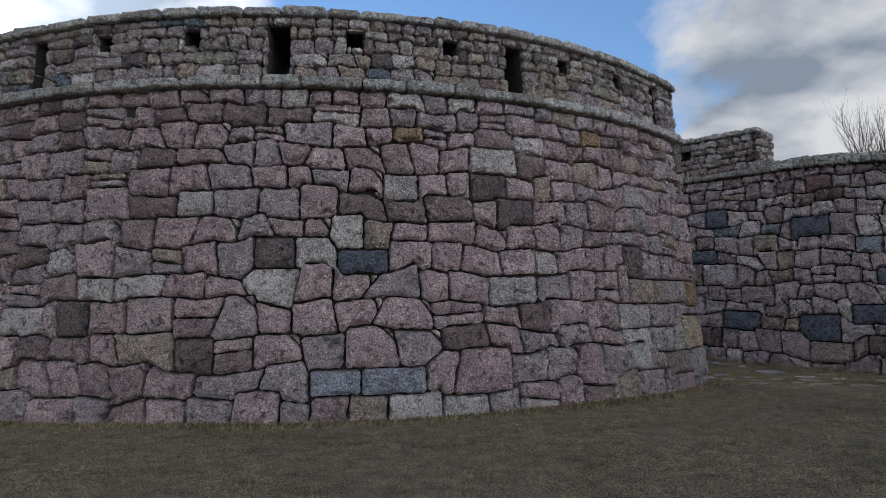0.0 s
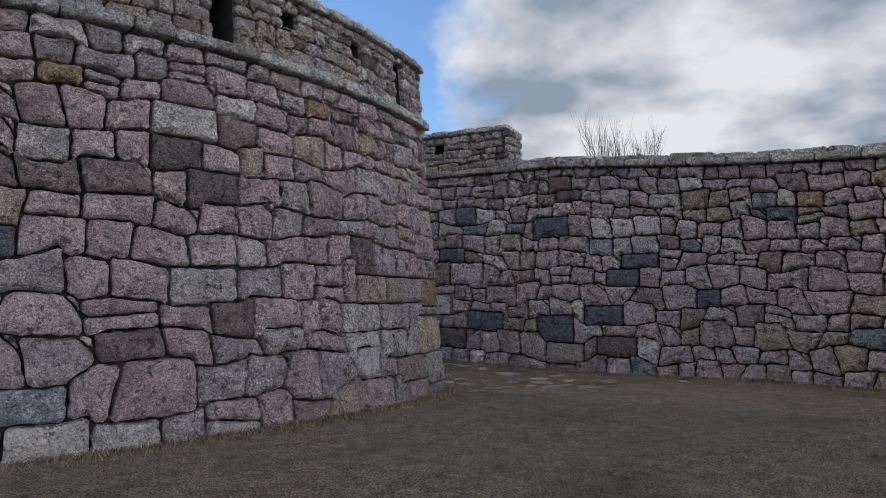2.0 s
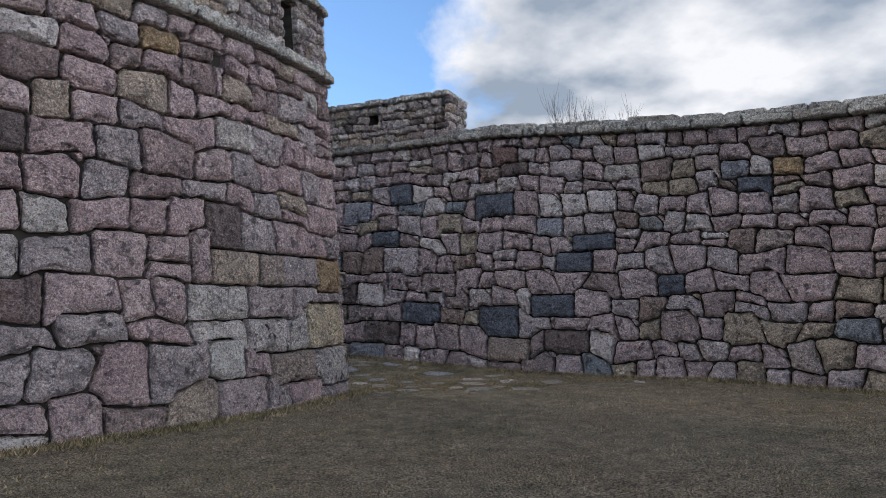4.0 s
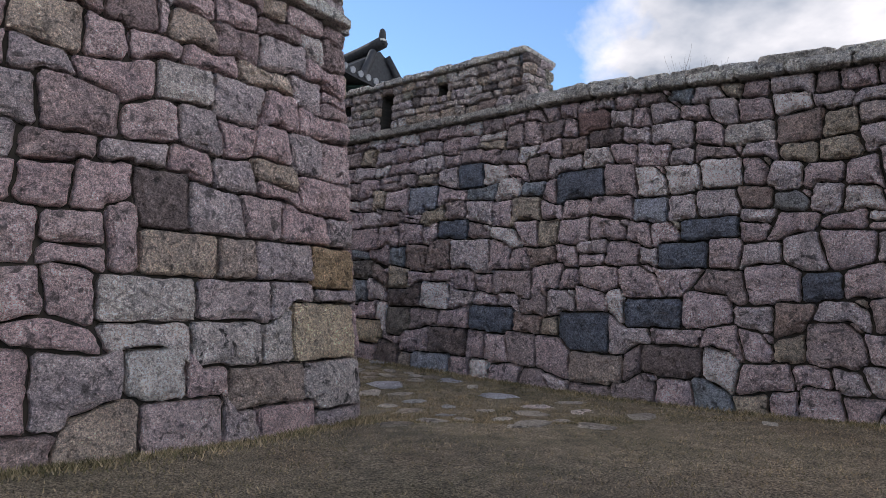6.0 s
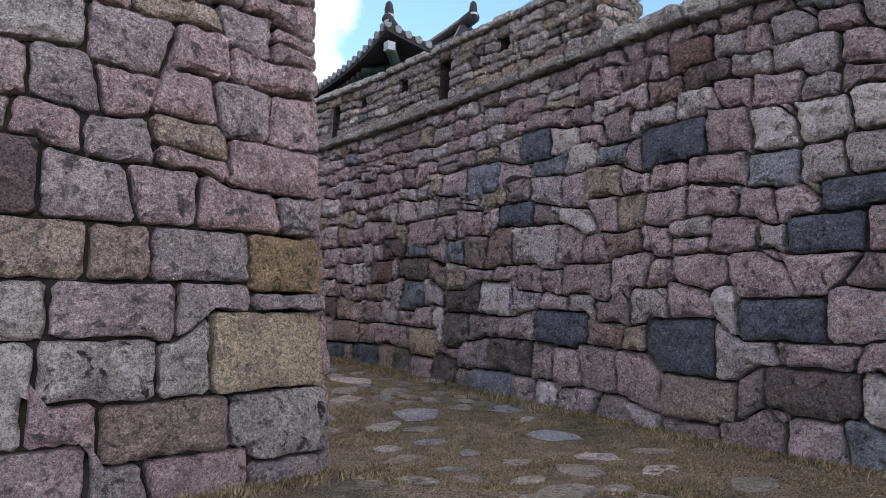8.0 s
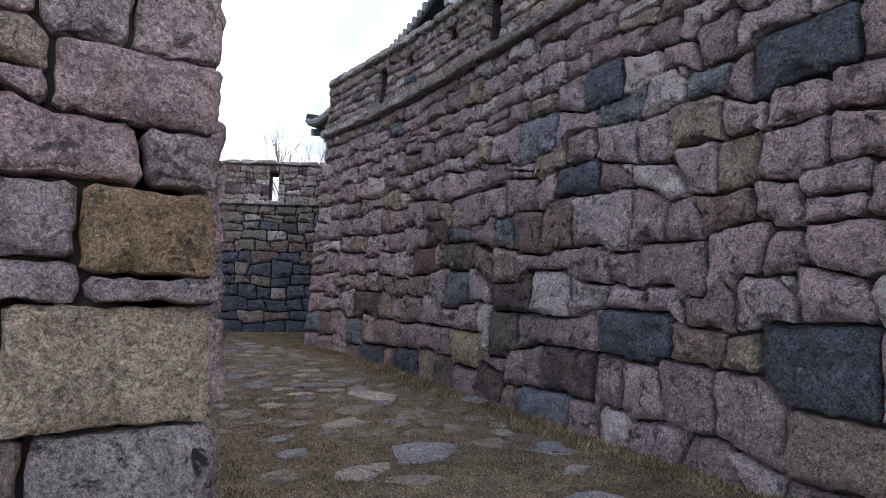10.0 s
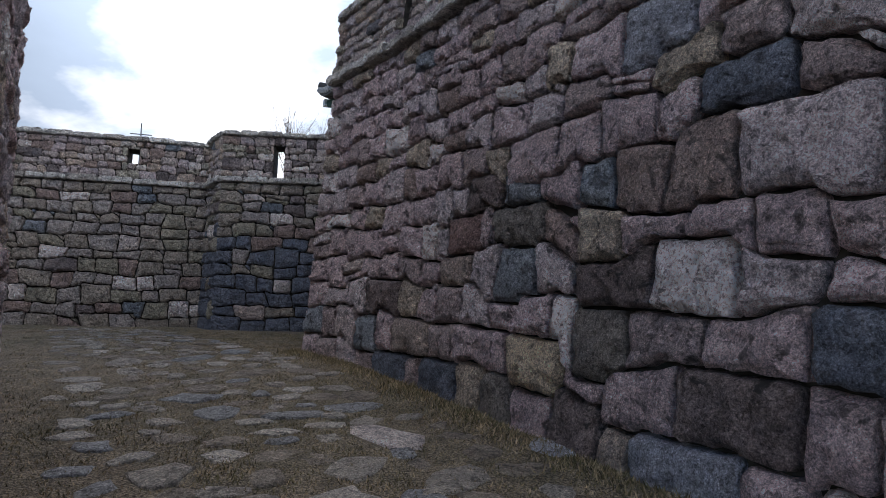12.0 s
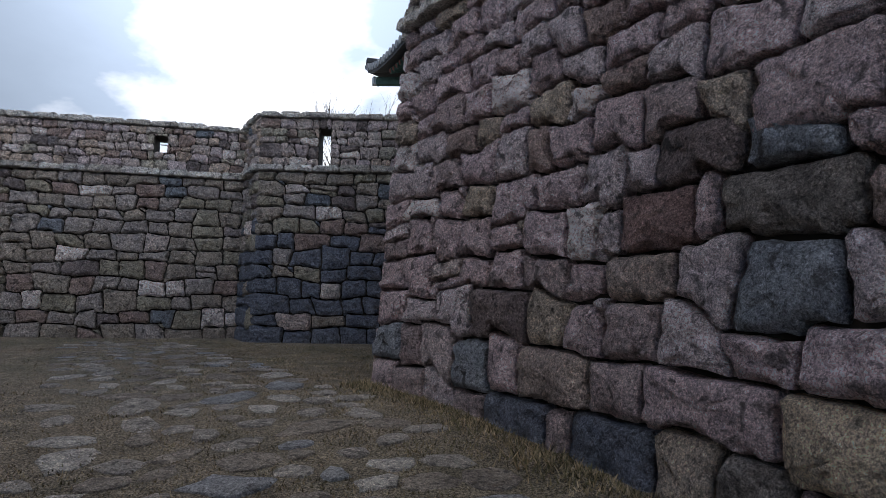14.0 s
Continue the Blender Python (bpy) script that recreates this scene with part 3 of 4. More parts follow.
OUTWORK_FRONT = [
    (-0.52, 2.58, 0.85, 0.45, "-"), (-5.31, 1.75, 0.96, 0.48, "lichen"), (-8.31, 2.49, 0.75, 0.43, "pale"), (-8.15, 0.5, 0.71, 0.4, "paleblue"), (-7.23, 0.49, 1.08, 0.45, "paleblue"),
    (-7.76, 2.12, 1.01, 0.32, "blue"), (-5.18, 2.97, 0.77, 0.59, "dark"), (-5.54, 3.88, 0.93, 0.47, "pale"), (-3.39, 4.45, 0.58, 0.29, "rust"), (-6.97, 4.18, 0.53, 0.28, "rust"),
    (-5.64, 3.43, 0.72, 0.42, "dark"), (-9.02, 2.46, 0.59, 0.41, "dark"), (-7.11, 3.35, 0.6, 0.39, "pale"), (-12.0, 1.5, 0.6, 0.45, "dark"), (-10.1, 0.86, 0.6, 0.45, "dark"),
    (-10.2, 3.1, 0.6, 0.4, "pale"),
]
courses_a = [0.50, 0.52, 0.50, 0.46, 0.48, 0.44, 0.42, 0.44, 0.40, 0.38, 0.36, 0.34, 0.27]
fortress_wall("outwork", run_a, LA - 19, LA, level(4.86), level(6.00), courses_a, "a", "p", (3.5, 11.5), holes_a, 5,
              ("curved battered outwork wall of pinkish hewn granite blocks", "outwork parapet of small rubble stones with loopholes"), tight=(LA,), trim=(0, 0.5), thick=2.0, weeps=[(LA - 2.62, LA - 2.46, 4.38, 4.54), (LA - 11.45, LA - 11.27, 4.48, 4.62)],
              accents=[(LA + q[0],) + q[1:] for q in OUTWORK_CORNER + OUTWORK_FRONT])
# the rest of the ring, hidden from the walk
tagged(core("wall_outwork_rear", run_a, 0, LA - 19, lambda s: -0.4, level(6.2), 1.4, label="rear stretch of the curved granite outwork"), kind="structure")

# end face of the outwork, along the passage
top_n = run_a.at(LA)[1]
TIP = END
run_e = Run(curve_points([tuple(TIP), (TIP.x - 2.6, TIP.y + 2.20), (TIP.x - 5.2, TIP.y + 4.40)]), batter=0.0, lean=tuple(-0.088 * top_n))
fortress_wall("outwork_end", run_e, 0, run_e.length, level(4.86), level(6.00), courses_a, "a", "p", (5, 14), [], 6,
              ("end face of the outwork beside the passage, granite blocks", "parapet over the end of the outwork"), tight=(0,), thick=0.25, trim=(0.5, 0))

# ---------------------------------------------------------------- the main wall across the passage
B = [(0.93, 22.0), (2.7, 20.72), (4.36, 19.33), (6.9, 17.0), (9.25, 14.72), (11.0, 12.85), (12.2, 11.2), (13.0, 9.2), (13.5, 6.0), (13.7, 1.0), (13.7, -6.0)]
run_b = Run(list(curve_points(B)), batter=0.085)
LB = run_b.length
MERLON = 8.6


def b_top(s):
    return 4.80 - 0.085 * max(s - 10.0, 0.0)


holes_b = [(5.33, 5.67, 4.98, 5.74), (1.95, 2.25, 4.98, 5.70)]
for s in (3.05, 4.35, 6.95):
    holes_b.append((s - 0.13, s + 0.13, 5.46, 5.70))
MAIN_PASSAGE = [
    (2.33, 1.52, 0.91, 0.29, "dark"), (2.66, 0.63, 1.12, 0.27, "blue"), (3.09, 0.98, 0.89, 0.42, "tan"), (3.77, 0.57, 1.03, 0.4, "blue"), (3.79, 0.97, 0.49, 0.33, "-"),
    (3.96, 1.7, 0.73, 0.33, "tan"), (4.1, 2.06, 0.72, 0.44, "red"), (4.42, 2.54, 0.74, 0.46, "dark"), (4.6, 0.98, 1.12, 0.46, "-"), (4.88, 0.63, 1.1, 0.3, "olive"),
    (5.03, 2.14, 0.94, 0.3, "olive"), (5.17, 2.61, 0.83, 0.63, "-"), (5.45, 0.98, 0.87, 0.37, "yellow"), (5.85, 0.63, 0.69, 0.39, "dark"), (6.19, 1.09, 0.62, 0.5, "olive"),
    (6.3, 1.53, 1.15, 0.31, "dark"), (6.64, 3.42, 0.79, 0.56, "paleblue"), (6.85, 1.11, 0.69, 0.44, "-"), (7.03, 0.29, 1.23, 0.43, "paleblue"), (7.08, 1.63, 0.75, 0.61, "-"),
]
MAIN_MIDDLE = [
    (7.38, 2.8, 0.75, 0.33, "blue"), (7.42, 0.74, 0.91, 0.47, "dark"), (7.52, 1.09, 0.7, 0.38, "-"), (7.75, 3.76, 0.6, 0.46, "blue"), (7.81, 2.2, 1.33, 0.77, "-"),
    (8.36, 1.22, 1.12, 0.43, "blue"), (8.72, 1.68, 0.87, 0.51, "-"), (9.94, 3.34, 0.92, 0.53, "blue"), (10.08, 1.11, 1.0, 0.34, "blue"), (10.16, 4.41, 0.6, 0.42, "red"),
    (10.3, 0.39, 1.15, 0.5, "tan"), (10.37, 4.09, 0.67, 0.28, "dark"), (11.14, 2.82, 0.59, 0.4, "paleblue"), (11.19, 1.19, 1.22, 0.61, "blue"), (11.48, 0.67, 1.24, 0.49, "dark"),
    (11.62, 2.13, 0.79, 0.37, "blue"), (12.0, 2.48, 0.89, 0.33, "blue"), (12.54, 3.76, 0.74, 0.4, "pale"), (13.4, 1.63, 0.5, 0.4, "blue"), (14.5, 3.6, 0.5, 0.35, "paleblue"),
    (14.8, 3.27, 0.6, 0.35, "blue"), (15.3, 3.58, 0.5, 0.3, "rust"),
]
courses_b = [0.44, 0.46, 0.48, 0.44, 0.46, 0.42, 0.42, 0.40, 0.40, 0.38, 0.36, 0.34, 0.28]
MERLON = 8.9
fortress_wall("main", run_b, 0, LB - 9, b_top, level(5.90), courses_b, "b", "p", (6.5, 17.0), holes_b, 11,
              ("straight battered wall of grey, pink and blue granite blocks", "raised parapet of small stones with loopholes"), tight=(0,), parapet_to=MERLON, trim=(0.4, 0),
              accents=MAIN_PASSAGE + MAIN_MIDDLE, widths=(0.30, 0.72))
core("wall_main_near", run_b, LB - 9, LB, lambda s: -0.4, b_top, 1.4, label="far stretch of the granite wall")
rng = random.Random(21)
cap = tagged(new("coping_low"), "rough weathered coping stones along the lower wall top", "trim", kind="structure")
lay(cap, run_b, band(MERLON, LB - 9, lambda s: b_top(s) + 0.13, 0.14, rng, (0.4, 0.95)), "k", rng, (10, 14), name="slab", lift=0.07, back=0.9, proud=0.018, capped=True, joint=0.006)


def end_face(tag, run, s, lo, hi, thick, rows, seed):
    p = Vector(run.xyz(s, lo, 0.02)[:2])
    q = Vector(run.xyz(s, lo, -thick)[:2])
    r = Run([tuple(p), tuple(p.lerp(q, 0.5)), tuple(q)], batter=0.0)
    g = random.Random(seed)
    owner = tagged(new("parapet_end_" + tag), "squared end of the parapet in small granite stones", "wall", kind="structure")
    lay(owner, r, layout(0, r.length, level(lo), level(hi), rows, (0.2, 0.5), g, wave=0.2, split=0), "p", g, tuple(p), lift=0.02, proud=0.025, joint=0.01, back=0.1)


end_face("main", run_b, MERLON, 4.95, 5.90, 0.88, [0.16, 0.15, 0.14, 0.16, 0.14], 31)
# return of the main wall at its far corner
run_r = Run(curve_points([(4.6, 26.2), (2.8, 24.0), B[0]]), batter=0.0, lean=tuple(-0.085 * run_b.normals[0]))
fortress_wall("return", run_r, 0, run_r.length, level(4.80), level(5.90), courses_b, "b", "p", (1, 22), [], 14,
              ("return face of the granite wall at its corner", "parapet of small stones over the return"), tight=(run_r.length,), thick=0.25, trim=(0, 0.5))

# ---------------------------------------------------------------- the far wall and its tower
courses_f = [0.40, 0.38, 0.40, 0.36, 0.36, 0.34, 0.36, 0.32, 0.32, 0.30, 0.28, 0.26]
run_f = Run(curve_points([(-20.0, 19.0), (-14.0, 22.6), (-10.2, 25.1), (-7.4, 27.05), (-5.95, 28.1), (-5.2, 28.65)]), batter=0.075)
LF = run_f.length
fortress_wall("far", run_f, 0, LF, level(4.50), level(5.72), courses_f, "f", "p", (-8, 27), [(LF - 3.0, LF - 2.7, 5.1, 5.5)], 17,
              ("far granite wall in brown and olive stones", "far parapet of small stones with a loophole"))


def slate_foot(s, z, g):
    """The tower's lower courses are mostly blue slate blocks."""
    return "blue" if z < 3.0 + g.uniform(-0.25, 0.25) and g.random() < 0.86 else ""


run_s = Run([(-5.95, 28.1), (-5.4, 27.65), (-4.8, 27.15)], batter=0.0, lean=(-0.03, 0.069))
fortress_wall("tower_side", run_s, 0, run_s.length, level(4.50), level(5.78), courses_f, "f", "p", (-5, 27.5), [], 18,
              ("side of the projecting stone tower", "side parapet of the stone tower"), tone_at=slate_foot, tight=(run_s.length,), thick=0.25, trim=(0, 0.4))
run_t = Run(curve_points([(-4.8, 27.15), (-2.5, 28.2), (0.5, 29.4), (4.0, 30.5)]), batter=0.075)
fortress_wall("tower", run_t, 0, run_t.length, level(4.50), level(5.78), courses_f, "f", "p", (-4, 27.5), [(1.35, 1.62, 4.66, 5.55)], 19,
              ("projecting stone tower with blue-grey lower blocks", "tower parapet of small stones with a slit"), tight=(0,), trim=(0.3, 0),
              accents=[(1.75, 1.75, 0.5, 0.42, "pale")], tone_at=slate_foot)

# raised ground behind the main wall
run_k = [run_b.xyz(s, 4.0, -1.5)[:2] for s in (1.5, 4.5, 8.0, 11.0)]
terrace_bm = bmesh.new()
ring = [terrace_bm.verts.new((x, y, 4.2)) for x, y in run_k] + [terrace_bm.verts.new(p) for p in ((17.0, 22.0, 4.2), (10.0, 36.0, 4.2), (2.0, 37.0, 4.2), (3.4, 31.5, 4.2), (5.2, 26.4, 4.2))]
top_face = terrace_bm.faces.new(ring)
ext = bmesh.ops.extrude_face_region(terrace_bm, geom=[top_face])
bmesh.ops.translate(terrace_bm, vec=(0, 0, -4.6), verts=[v for v in ext["geom"] if isinstance(v, bmesh.types.BMVert)])
tagged(new("terrace", from_bm(terrace_bm, "terrace", turf)), "raised earth terrace behind the wall", "ground", kind="structure")


# ---------------------------------------------------------------- gate pavilion behind the wall
def tube(bm, path, radii, n=8):
    """A swept round bar through points."""
    rings = []
    for i, p in enumerate(path):
        p = Vector(p)
        d = (Vector(path[min(i + 1, len(path) - 1)]) - Vector(path[max(i - 1, 0)])).normalized()
        side = d.cross(Vector((0, 0, 1)))
        side = side.normalized() if side.length > 0.01 else Vector((1, 0, 0))
        up = side.cross(d)
        r = radii[i] if isinstance(radii, (list, tuple)) else radii
        rings.append([bm.verts.new(p + side * r * math.cos(2 * math.pi * k / n) + up * r * math.sin(2 * math.pi * k / n)) for k in range(n)])
    for a, b in zip(rings, rings[1:]):
        for k in range(n):
            bm.faces.new((a[k], a[(k + 1) % n], b[(k + 1) % n], b[k]))
    bm.faces.new(rings[0][::-1])
    bm.faces.new(rings[-1])


def pavilion():
    LH, WH, RISE, GAB = 5.75, 4.0, 2.1, 3.7
    root = tagged(new("gate_pavilion"), "gate pavilion with curved grey tile roof and painted eaves", "building")
    root.matrix_world = Matrix.Translation((2.9, 29.05, 7.45)) @ Matrix.Rotation(math.atan2(0.74, -0.67), 4, "Z")

    def slope(t):
        return RISE * (0.62 * t + 0.38 * t * t)

    def height(l, w):
        zw = slope(max(0.0, 1 - abs(w) / WH))
        zl = slope(max(0.0, (LH - abs(l)) / WH))
        z = min(zw, zl) if abs(l) > GAB else zw
        return z + 0.38 * (abs(l) / LH) ** 5 * (abs(w) / WH) ** 3 + 0.10 * (abs(l) / LH) ** 4

    nl, nw = 230, 96
    verts, faces = [], []
    for lower in (0.0, -0.16):
        for j in range(nw + 1):
            for i in range(nl + 1):
                l, w = -LH + 2 * LH * i / nl, -WH + 2 * WH * j / nw
                z = height(l, w) + lower
                if lower == 0.0:
                    hip = abs(l) > GAB and slope(max(0.0, (LH - abs(l)) / WH)) < slope(max(0.0, 1 - abs(w) / WH))
                    z += 0.055 * abs(math.sin(math.pi * (w if hip else l) / 0.28))
                verts.append((l, w, z))
    W1, N = nl + 1, (nl + 1) * (nw + 1)
    for j in range(nw):
        for i in range(nl):
            a = j * W1 + i
            faces.append((a, a + 1, a + W1 + 1, a + W1))
            faces.append((N + a, N + a + W1, N + a + W1 + 1, N + a + 1))
    for i in range(nl):
        faces.append((i, N + i, N + i + 1, i + 1))
        b = nw * W1 + i
        faces.append((b, b + 1, N + b + 1, N + b))
    for j in range(nw):
        a = j * W1
        faces.append((a, a + W1, N + a + W1, N + a))
        b = j * W1 + nl
        faces.append((b, N + b, N + b + W1, b + W1))
    roof = part("roof", mesh_from("roof", verts, faces, roof_tile), root, "curved roof of dark grey tiles")

    def ornament(at, size):
        bm = bmesh.new()
        tube(bm, [at + Vector((0, 0, 0.0)), at + Vector((0, 0, 0.25 * size)), at + Vector((0, 0, 0.55 * size)), at + Vector((0, 0, 0.8 * size)), at + Vector((0, 0, 0.9 * size))],
             [0.17 * size, 0.2 * size, 0.2 * size, 0.15 * size, 0.05 * size], 10)
        o = part("ridge_ornament", from_bm(bm, "ridge_ornament", roof_tile, True), root, "dark upturned ridge-end tile")
        bm = bmesh.new()
        tube(bm, [at + Vector((0, 0, 0.2 * size)), at + Vector((0, 0, 0.30 * size))], 0.215 * size, 10)
        part("plaster_band", from_bm(bm, "plaster_band", plaster), o, "white lime plaster band")

    bm = bmesh.new()
    ridge = [(l, 0, RISE + 0.15 + 0.15 * (abs(l) / GAB) ** 3) for l in np.linspace(-GAB - 0.15, GAB + 0.15, 15)]
    tube(bm, ridge, 0.2)
    part("ridge", from_bm(bm, "ridge", roof_tile, True), root, "stacked tile main ridge")
    for sl in (-1, 1):
        ornament(Vector((sl * (GAB + 0.1), 0, RISE + 0.22)), 0.62)
        for sw in (-1, 1):
            pts = []
            for k in range(9):
                t = k / 8
                l, w = GAB + (LH - GAB) * t, 0.3 + (WH - 0.3) * t ** 0.8
                z = height(min(l, LH), min(w, WH)) + 0.12
                pts.append((sl * l, sw * w, z))
            bm = bmesh.new()
            tube(bm, pts, 0.13)
            part("hip_ridge", from_bm(bm, "hip_ridge", roof_tile, True), root, "curved hip ridge of stacked tiles")
            if sl < 0:
                ornament(Vector(pts[-1]) - Vector((sl * 0.15, sw * 0.15, 0.0)), 0.55)
            bm = bmesh.new()
            tube(bm, [(sl * (LH - 1.8), sw * (WH - 1.6), -0.3), (sl * (LH - 0.25), sw * (WH - 0.25), 0.02)], 0.13)
            hip = part("hip_rafter", from_bm(bm, "hip_rafter", green_paint), root, "green painted hip rafter")
            bm = bmesh.new()
            bmesh.ops.create_cube(bm, size=0.2, matrix=Matrix.Translation((sl * (LH - 0.2), sw * (WH - 0.2), 0.03)))
            part("painted_end", from_bm(bm, "painted_end", pattern_paint), hip, "pale flower pattern on the rafter end")
    # end tiles and rafters round the eaves
    marks = [(l, sw * WH, 0, sw) for sw in (-1, 1) for l in np.arange(-LH + 0.14, LH, 0.28)] + [(sl * LH, w, sl, 0) for sl in (-1, 1) for w in np.arange(-WH + 0.14, WH, 0.28)]
    disc, rafters, tips = bmesh.new(), bmesh.new(), bmesh.new()
    for l, w, ol, ow in marks:
        z = height(l, w)
        tube(disc, [(l - 0.02 * ol, w - 0.02 * ow, z + 0.0), (l + 0.05 * ol, w + 0.05 * ow, z - 0.01)], 0.095, 8)
        if abs(l) > LH - 1.5 and abs(w) > WH - 1.5:
            continue
        tube(rafters, [(l - 1.5 * ol, w - 1.5 * ow, z + 0.12), (l - 0.22 * ol, w - 0.22 * ow, z - 0.24)], 0.075, 7)
        tube(tips, [(l - 0.21 * ol, w - 0.21 * ow, z - 0.24), (l - 0.20 * ol, w - 0.20 * ow, z - 0.243)], 0.055, 7)
    part("eave_tile", from_bm(disc, "eave_tile", tile_end), root, "row of pale round eave-end tiles", "stuff")
    raft = part("rafter", from_bm(rafters, "rafter", green_paint), root, "row of green painted round rafters", "stuff")
    part("rafter_end", from_bm(tips, "rafter_end", red_paint), raft, "painted rafter ends", "stuff")
    # beams, columns and floor
    for sw in (-1, 1):
        for k, (z, h, mat) in enumerate(((-0.35, 0.34, green_paint), (-0.75, 0.36, green_paint))):
            bm = bmesh.new()
            bmesh.ops.create_cube(bm, size=1, matrix=Matrix.Translation((0, sw * 2.7, z)) @ Matrix.Diagonal((9.0, 0.26, h, 1)))
            part("beam", from_bm(bm, "beam", mat), root, "green painted beam")
        for l in (-4.4, -1.5, 1.5, 4.4):
            bm = bmesh.new()
            tube(bm, [(l, sw * 2.7, -3.15), (l, sw * 2.7, -0.93)], 0.2, 12)
            part("column", from_bm(bm, "column", red_paint, True), root, "red painted round column")
    for sl in (-1, 1):
        bm = bmesh.new()
        bmesh.ops.create_cube(bm, size=1, matrix=Matrix.Translation((sl * 4.4, 0, -0.5)) @ Matrix.Diagonal((0.26, 5.1, 0.7, 1)))
        part("beam", from_bm(bm, "beam", green_paint), root)


pavilion()


# ---------------------------------------------------------------- bare trees and the mast
def bare_tree(name, x, y, z0, tall, spread, seed, label):
    g = random.Random(seed)
    root = tagged(new(name), label, "tree")
    root.location = (x, y, z0)
    trunk, limbs, twigs = bmesh.new(), bmesh.new(), bmesh.new()

    def grow(bm, p, d, length, r, depth):
        pts, q, v = [p.copy()], p.copy(), d.copy()
        for _ in range(4):
            v = (v + Vector((g.uniform(-0.16, 0.16), g.uniform(-0.16, 0.16), g.uniform(-0.02, 0.12)))).normalized()
            q = q + v * length / 4
            pts.append(q.copy())
        tube(bm, [tuple(a) for a in pts], [r, r * 0.85, r * 0.7, r * 0.58, r * 0.45], 6 if depth < 2 else 4)
        if depth < 4:
            for k in range(4 if depth else 6):
                t = g.randint(2, 4) if depth else g.randint(3, 4)
                out = Vector((g.uniform(-1, 1), g.uniform(-1, 1), 0.0)) * spread
                nd = (v * 0.8 + out + Vector((0, 0, 0.45))).normalized()
                grow(limbs if depth == 0 else twigs, pts[t], nd, length * g.uniform(0.5, 0.75), r * 0.45, depth + 1)

    grow(trunk, Vector((0, 0, 0)), Vector((0, 0, 1)), tall * 0.42, tall * 0.011, 0)
    part("trunk", from_bm(trunk, "trunk", bark, True), root)
    part("limb", from_bm(limbs, "limb", bark, True), root, kind="stuff")
    part("twig", from_bm(twigs, "twig", bark, True), root, kind="stuff")


bare_tree("bare_tree", 16.9, 22.8, 0.0, 10.4, 0.45, 3, "leafless winter tree with thin upright twigs behind the wall")
bare_tree("bare_tree", 15.3, 23.4, 0.0, 9.0, 0.45, 8, "small leafless winter tree with thin twigs behind the wall")
bare_tree("bare_tree", -7.6, 37.0, 0.0, 10.4, 0.5, 4, "leafless winter tree behind the stone tower")

mast = tagged(new("antenna_mast"), "thin steel antenna mast with short crossbars", "antenna")
mast.location = (-38.7, 59.3, ground_z(-38.7, 59.3))
bm = bmesh.new()
tube(bm, [(0, 0, 0), (0, 0, 16.6)], [0.12, 0.05], 8)
part("pole", from_bm(bm, "pole", steel), mast)
for z, w in ((15.6, 0.9), (15.0, 1.3), (14.4, 1.1)):
    bm = bmesh.new()
    tube(bm, [(-w * 0.8, -w * 0.6, z), (w * 0.8, w * 0.6, z)], 0.05, 6)
    part("crossbar", from_bm(bm, "crossbar", steel), mast)


# ---------------------------------------------------------------- paving and grass
def side_of(run, x, y):
    """Distance in front of a wall's foot."""
    best, out = 1e9, 0.0
    for i in range(0, len(run.p), 2):
        v = Vector((x, y)) - run.p[i]
        if v.length < best:
            best, out = v.length, v.dot(run.normals[i])
    return out


def open_ground(x, y, gap):
    if side_of(run_b, x, y) < gap:
        return False
    inside = math.hypot(x - CX, y - CY) < R + gap
    if inside and side_of(run_e, x, y) < gap:
        return False
    if inside and x < TIP.x - 5.0 and y < TIP.y + 4.6:
        return False
    return side_of(run_f, x, y) > gap and side_of(run_t, x, y) > gap


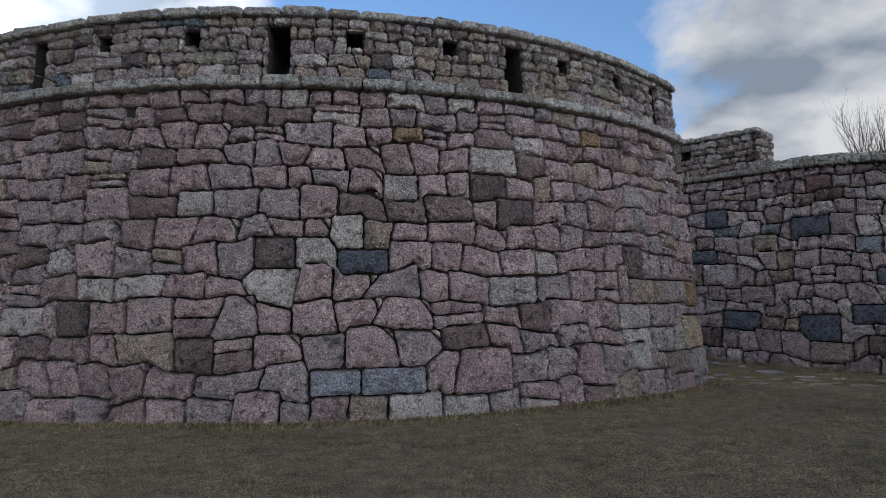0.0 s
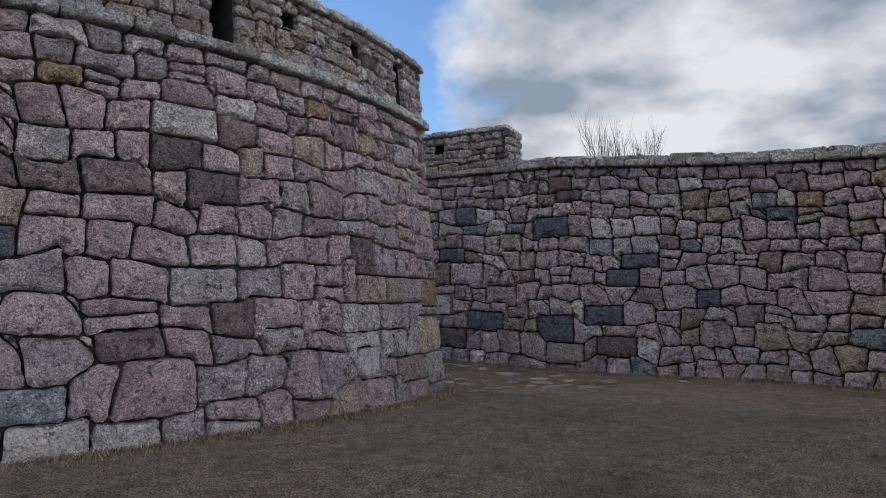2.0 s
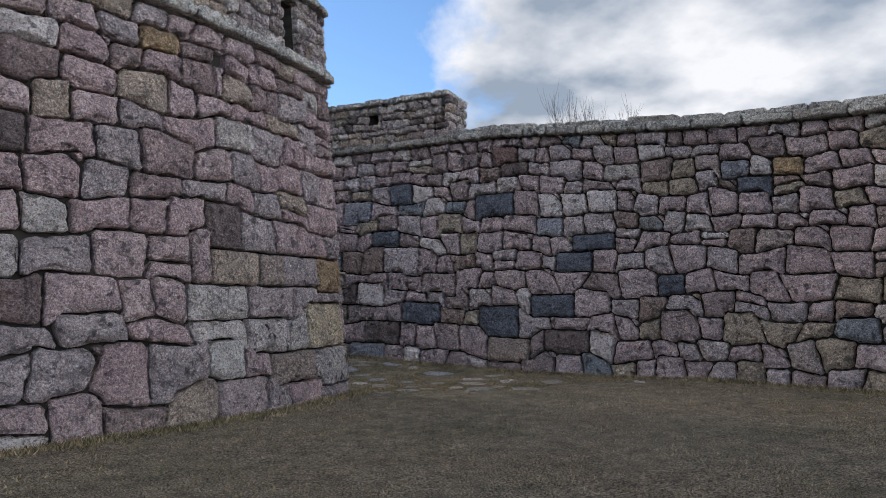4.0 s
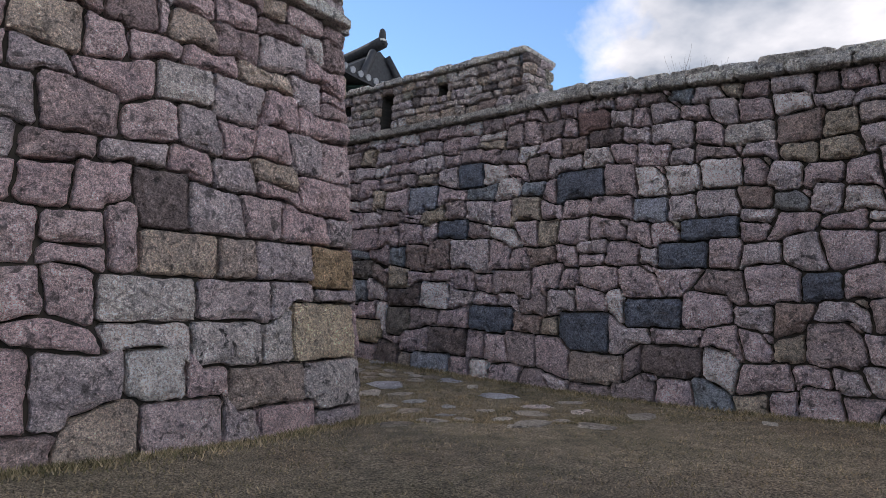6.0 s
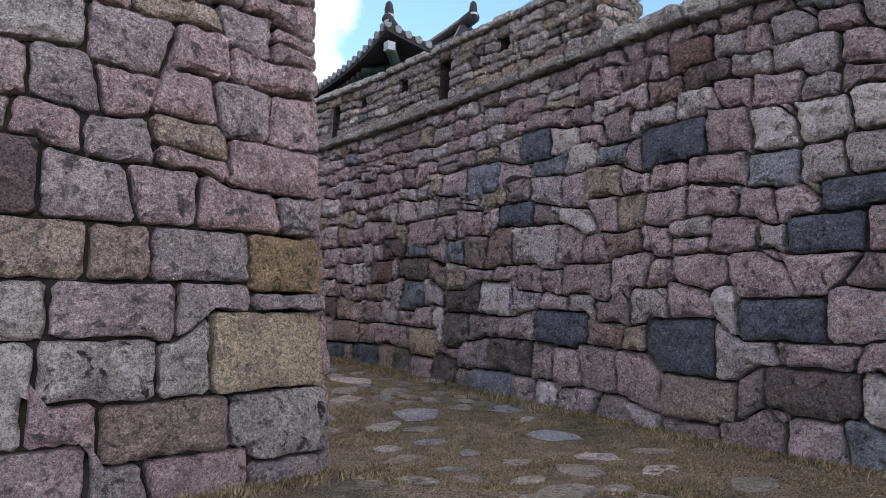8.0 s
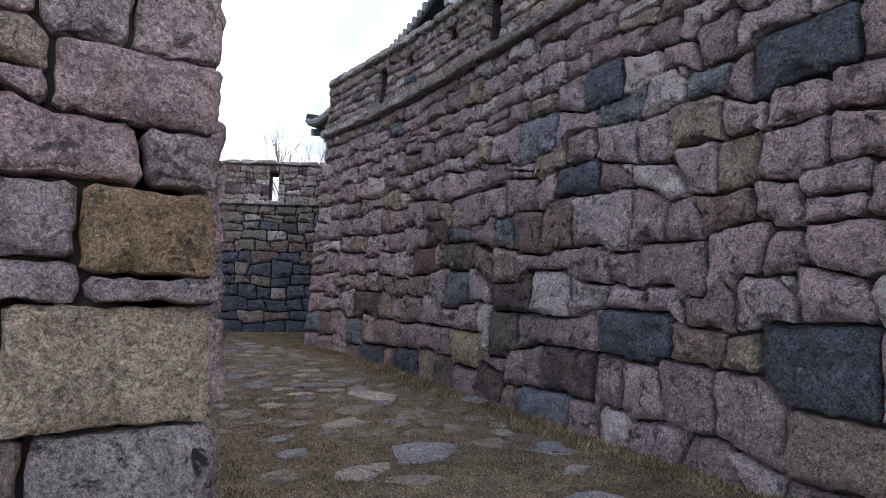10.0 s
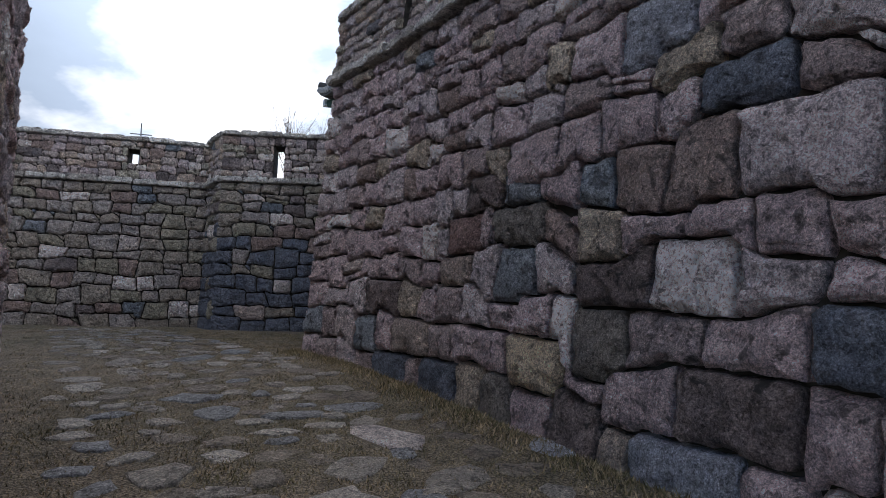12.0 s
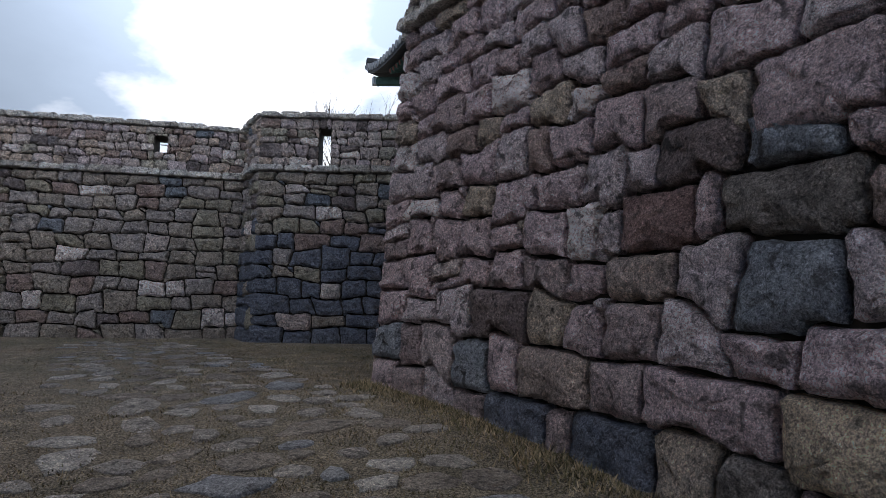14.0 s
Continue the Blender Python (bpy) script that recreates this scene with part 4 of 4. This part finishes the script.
def paving():
    g = random.Random(40)
    spots, made = [], 0
    more_verts, more_faces = [], []
    # the larger flat slabs that lie in the passage
    slabs = [(5.5, 18.3, 0.24, "paleblue"), (6.65, 16.4, 0.22, "paleblue"), (7.2, 15.1, 0.26, "paleblue"), (4.2, 18.05, 0.30, "pale"), (8.1, 13.85, 0.2, "pale"), (5.6, 15.9, 0.34, "paleblue"),
             (7.6, 14.3, 0.2, "pale"), (5.0, 17.3, 0.27, "")]
    for trial in range(9000):
        if trial < len(slabs):
            x, y, r, tone = slabs[trial]
        else:
            tone = ""
            y = g.uniform(12.8, 27.0)
            mid = 6.3 - (y - 14) * 0.62
            x = g.gauss(mid, 1.5 + 0.16 * max(y - 14, 0))
            if y < 16.2 and g.random() < 0.95:
                continue
            r = g.triangular(0.09, 0.30, 0.15)
            if not open_ground(x, y, 0.4 + r) or any(math.hypot(x - a, y - b) < (r + c) * 1.02 for a, b, c in spots):
                continue
        spots.append((x, y, r))
        n, turn, long = 9, g.uniform(0, math.pi), g.uniform(1.0, 1.5)
        rad = [r * g.uniform(0.68, 1.22) for _ in range(n)]
        verts = []
        rise = g.uniform(0.002, 0.02)
        for inset, dz in ((1.04, -0.05), (1.0, rise * 0.4), (0.88, rise), (0.45, rise * 1.2)):
            for k in range(n):
                a = 2 * math.pi * k / n
                px, py = math.cos(a) * rad[k] * long * inset, math.sin(a) * rad[k] * inset / long ** 0.5
                qx, qy = x + px * math.cos(turn) - py * math.sin(turn), y + px * math.sin(turn) + py * math.cos(turn)
                verts.append((qx, qy, ground_z(qx, qy) + dz + g.uniform(-0.004, 0.004)))
        verts.append((x, y, ground_z(x, y) + rise * 1.2))
        faces = [(q * n + k, q * n + (k + 1) % n, (q + 1) * n + (k + 1) % n, (q + 1) * n + k) for q in range(3) for k in range(n)]
        faces += [(3 * n + k, 3 * n + (k + 1) % n, 4 * n) for k in range(n)]
        made += 1
        if made > 295:
            o = len(more_verts)
            more_verts += verts
            more_faces += [tuple(o + k for k in f) for f in faces]
            if made >= 620:
                break
            continue
        part("paving_stone", mesh_from("paving_stone", verts, faces, ACCENT[tone] if tone else STONE["g"][0], True), ground)
    if more_verts:
        part("small_paving", mesh_from("small_paving", more_verts, more_faces, STONE["g"][1], True), ground, kind="stuff")
    return spots


slab_spots = paving()


def sward():
    """Short dry blades over the turf, longer along the feet of the walls."""
    rg = random.Random(9)
    spots = []
    for _ in range(170000):
        y = 2.0 + 17.0 * rg.random() ** 1.35
        x = rg.uniform(-7.5, 13.0)
        if y > 13 and rg.random() < 0.3:
            continue
        if noise.noise((x * 0.9, y * 0.9, 7.0)) < rg.uniform(-0.6, 0.15):
            continue
        spots.append((x, y, rg.uniform(0.012, 0.036)))
    # olive and straw tufts in the joints of the paving
    cells = {}
    for a, b, r in slab_spots:
        for u in range(int((a - r) // 0.5), int((a + r) // 0.5) + 1):
            for v in range(int((b - r) // 0.5), int((b + r) // 0.5) + 1):
                cells.setdefault((u, v), []).append((a, b, r))
    for _ in range(110000):
        y = 13.0 + 14.0 * rg.random() ** 1.3
        x = rg.gauss(6.3 - (y - 14) * 0.62, 1.7 + 0.2 * max(y - 14, 0))
        if any(math.hypot(x - a, y - b) < r * 0.95 for a, b, r in cells.get((int(x // 0.5), int(y // 0.5)), ())):
            continue
        tuft = 0.5 + 0.5 * noise.noise((x * 2.1, y * 2.1, 4.0))
        if rg.random() < 0.35 + 0.9 * tuft:
            spots.append((x, y, rg.uniform(0.012, 0.03) * (0.6 + 0.9 * tuft)))
    spots = [p for p in spots if math.hypot(p[0] - CX, p[1] - CY) > R + 0.05 or p[1] > 14.0]
    for run, a, b in ((run_a, LA - 17, LA), (run_b, 0, LB - 10)):
        for _ in range(14000):
            s = rg.uniform(a, b)
            p, nrm = run.at(s)
            clump = 0.5 + 0.5 * noise.noise((s * 1.3, 5.0, 0.0))
            d = abs(rg.gauss(0.06, 0.11 + 0.12 * clump)) + 0.03
            spots.append((p.x + nrm.x * d, p.y + nrm.y * d, rg.uniform(0.025, 0.075) * (0.5 + 0.9 * clump)))
    verts, faces = [], []
    for i, (x, y, h) in enumerate(spots):
        a, lean = rg.uniform(0, 6.28), rg.uniform(0.2, 1.1) * h
        w = 0.005 + 0.04 * h
        z = ground_z(x, y) - 0.004
        dx, dy = math.cos(a) * w, math.sin(a) * w
        b = rg.uniform(0, 6.28)
        o = 3 * i
        verts += [(x - dx, y - dy, z), (x + dx, y + dy, z), (x + math.cos(b) * lean, y + math.sin(b) * lean, z + h)]
        faces.append((o, o + 1, o + 2))
    part("grass", mesh_from("grass", verts, faces, blades), ground, "short dry winter grass", "stuff")


sward()
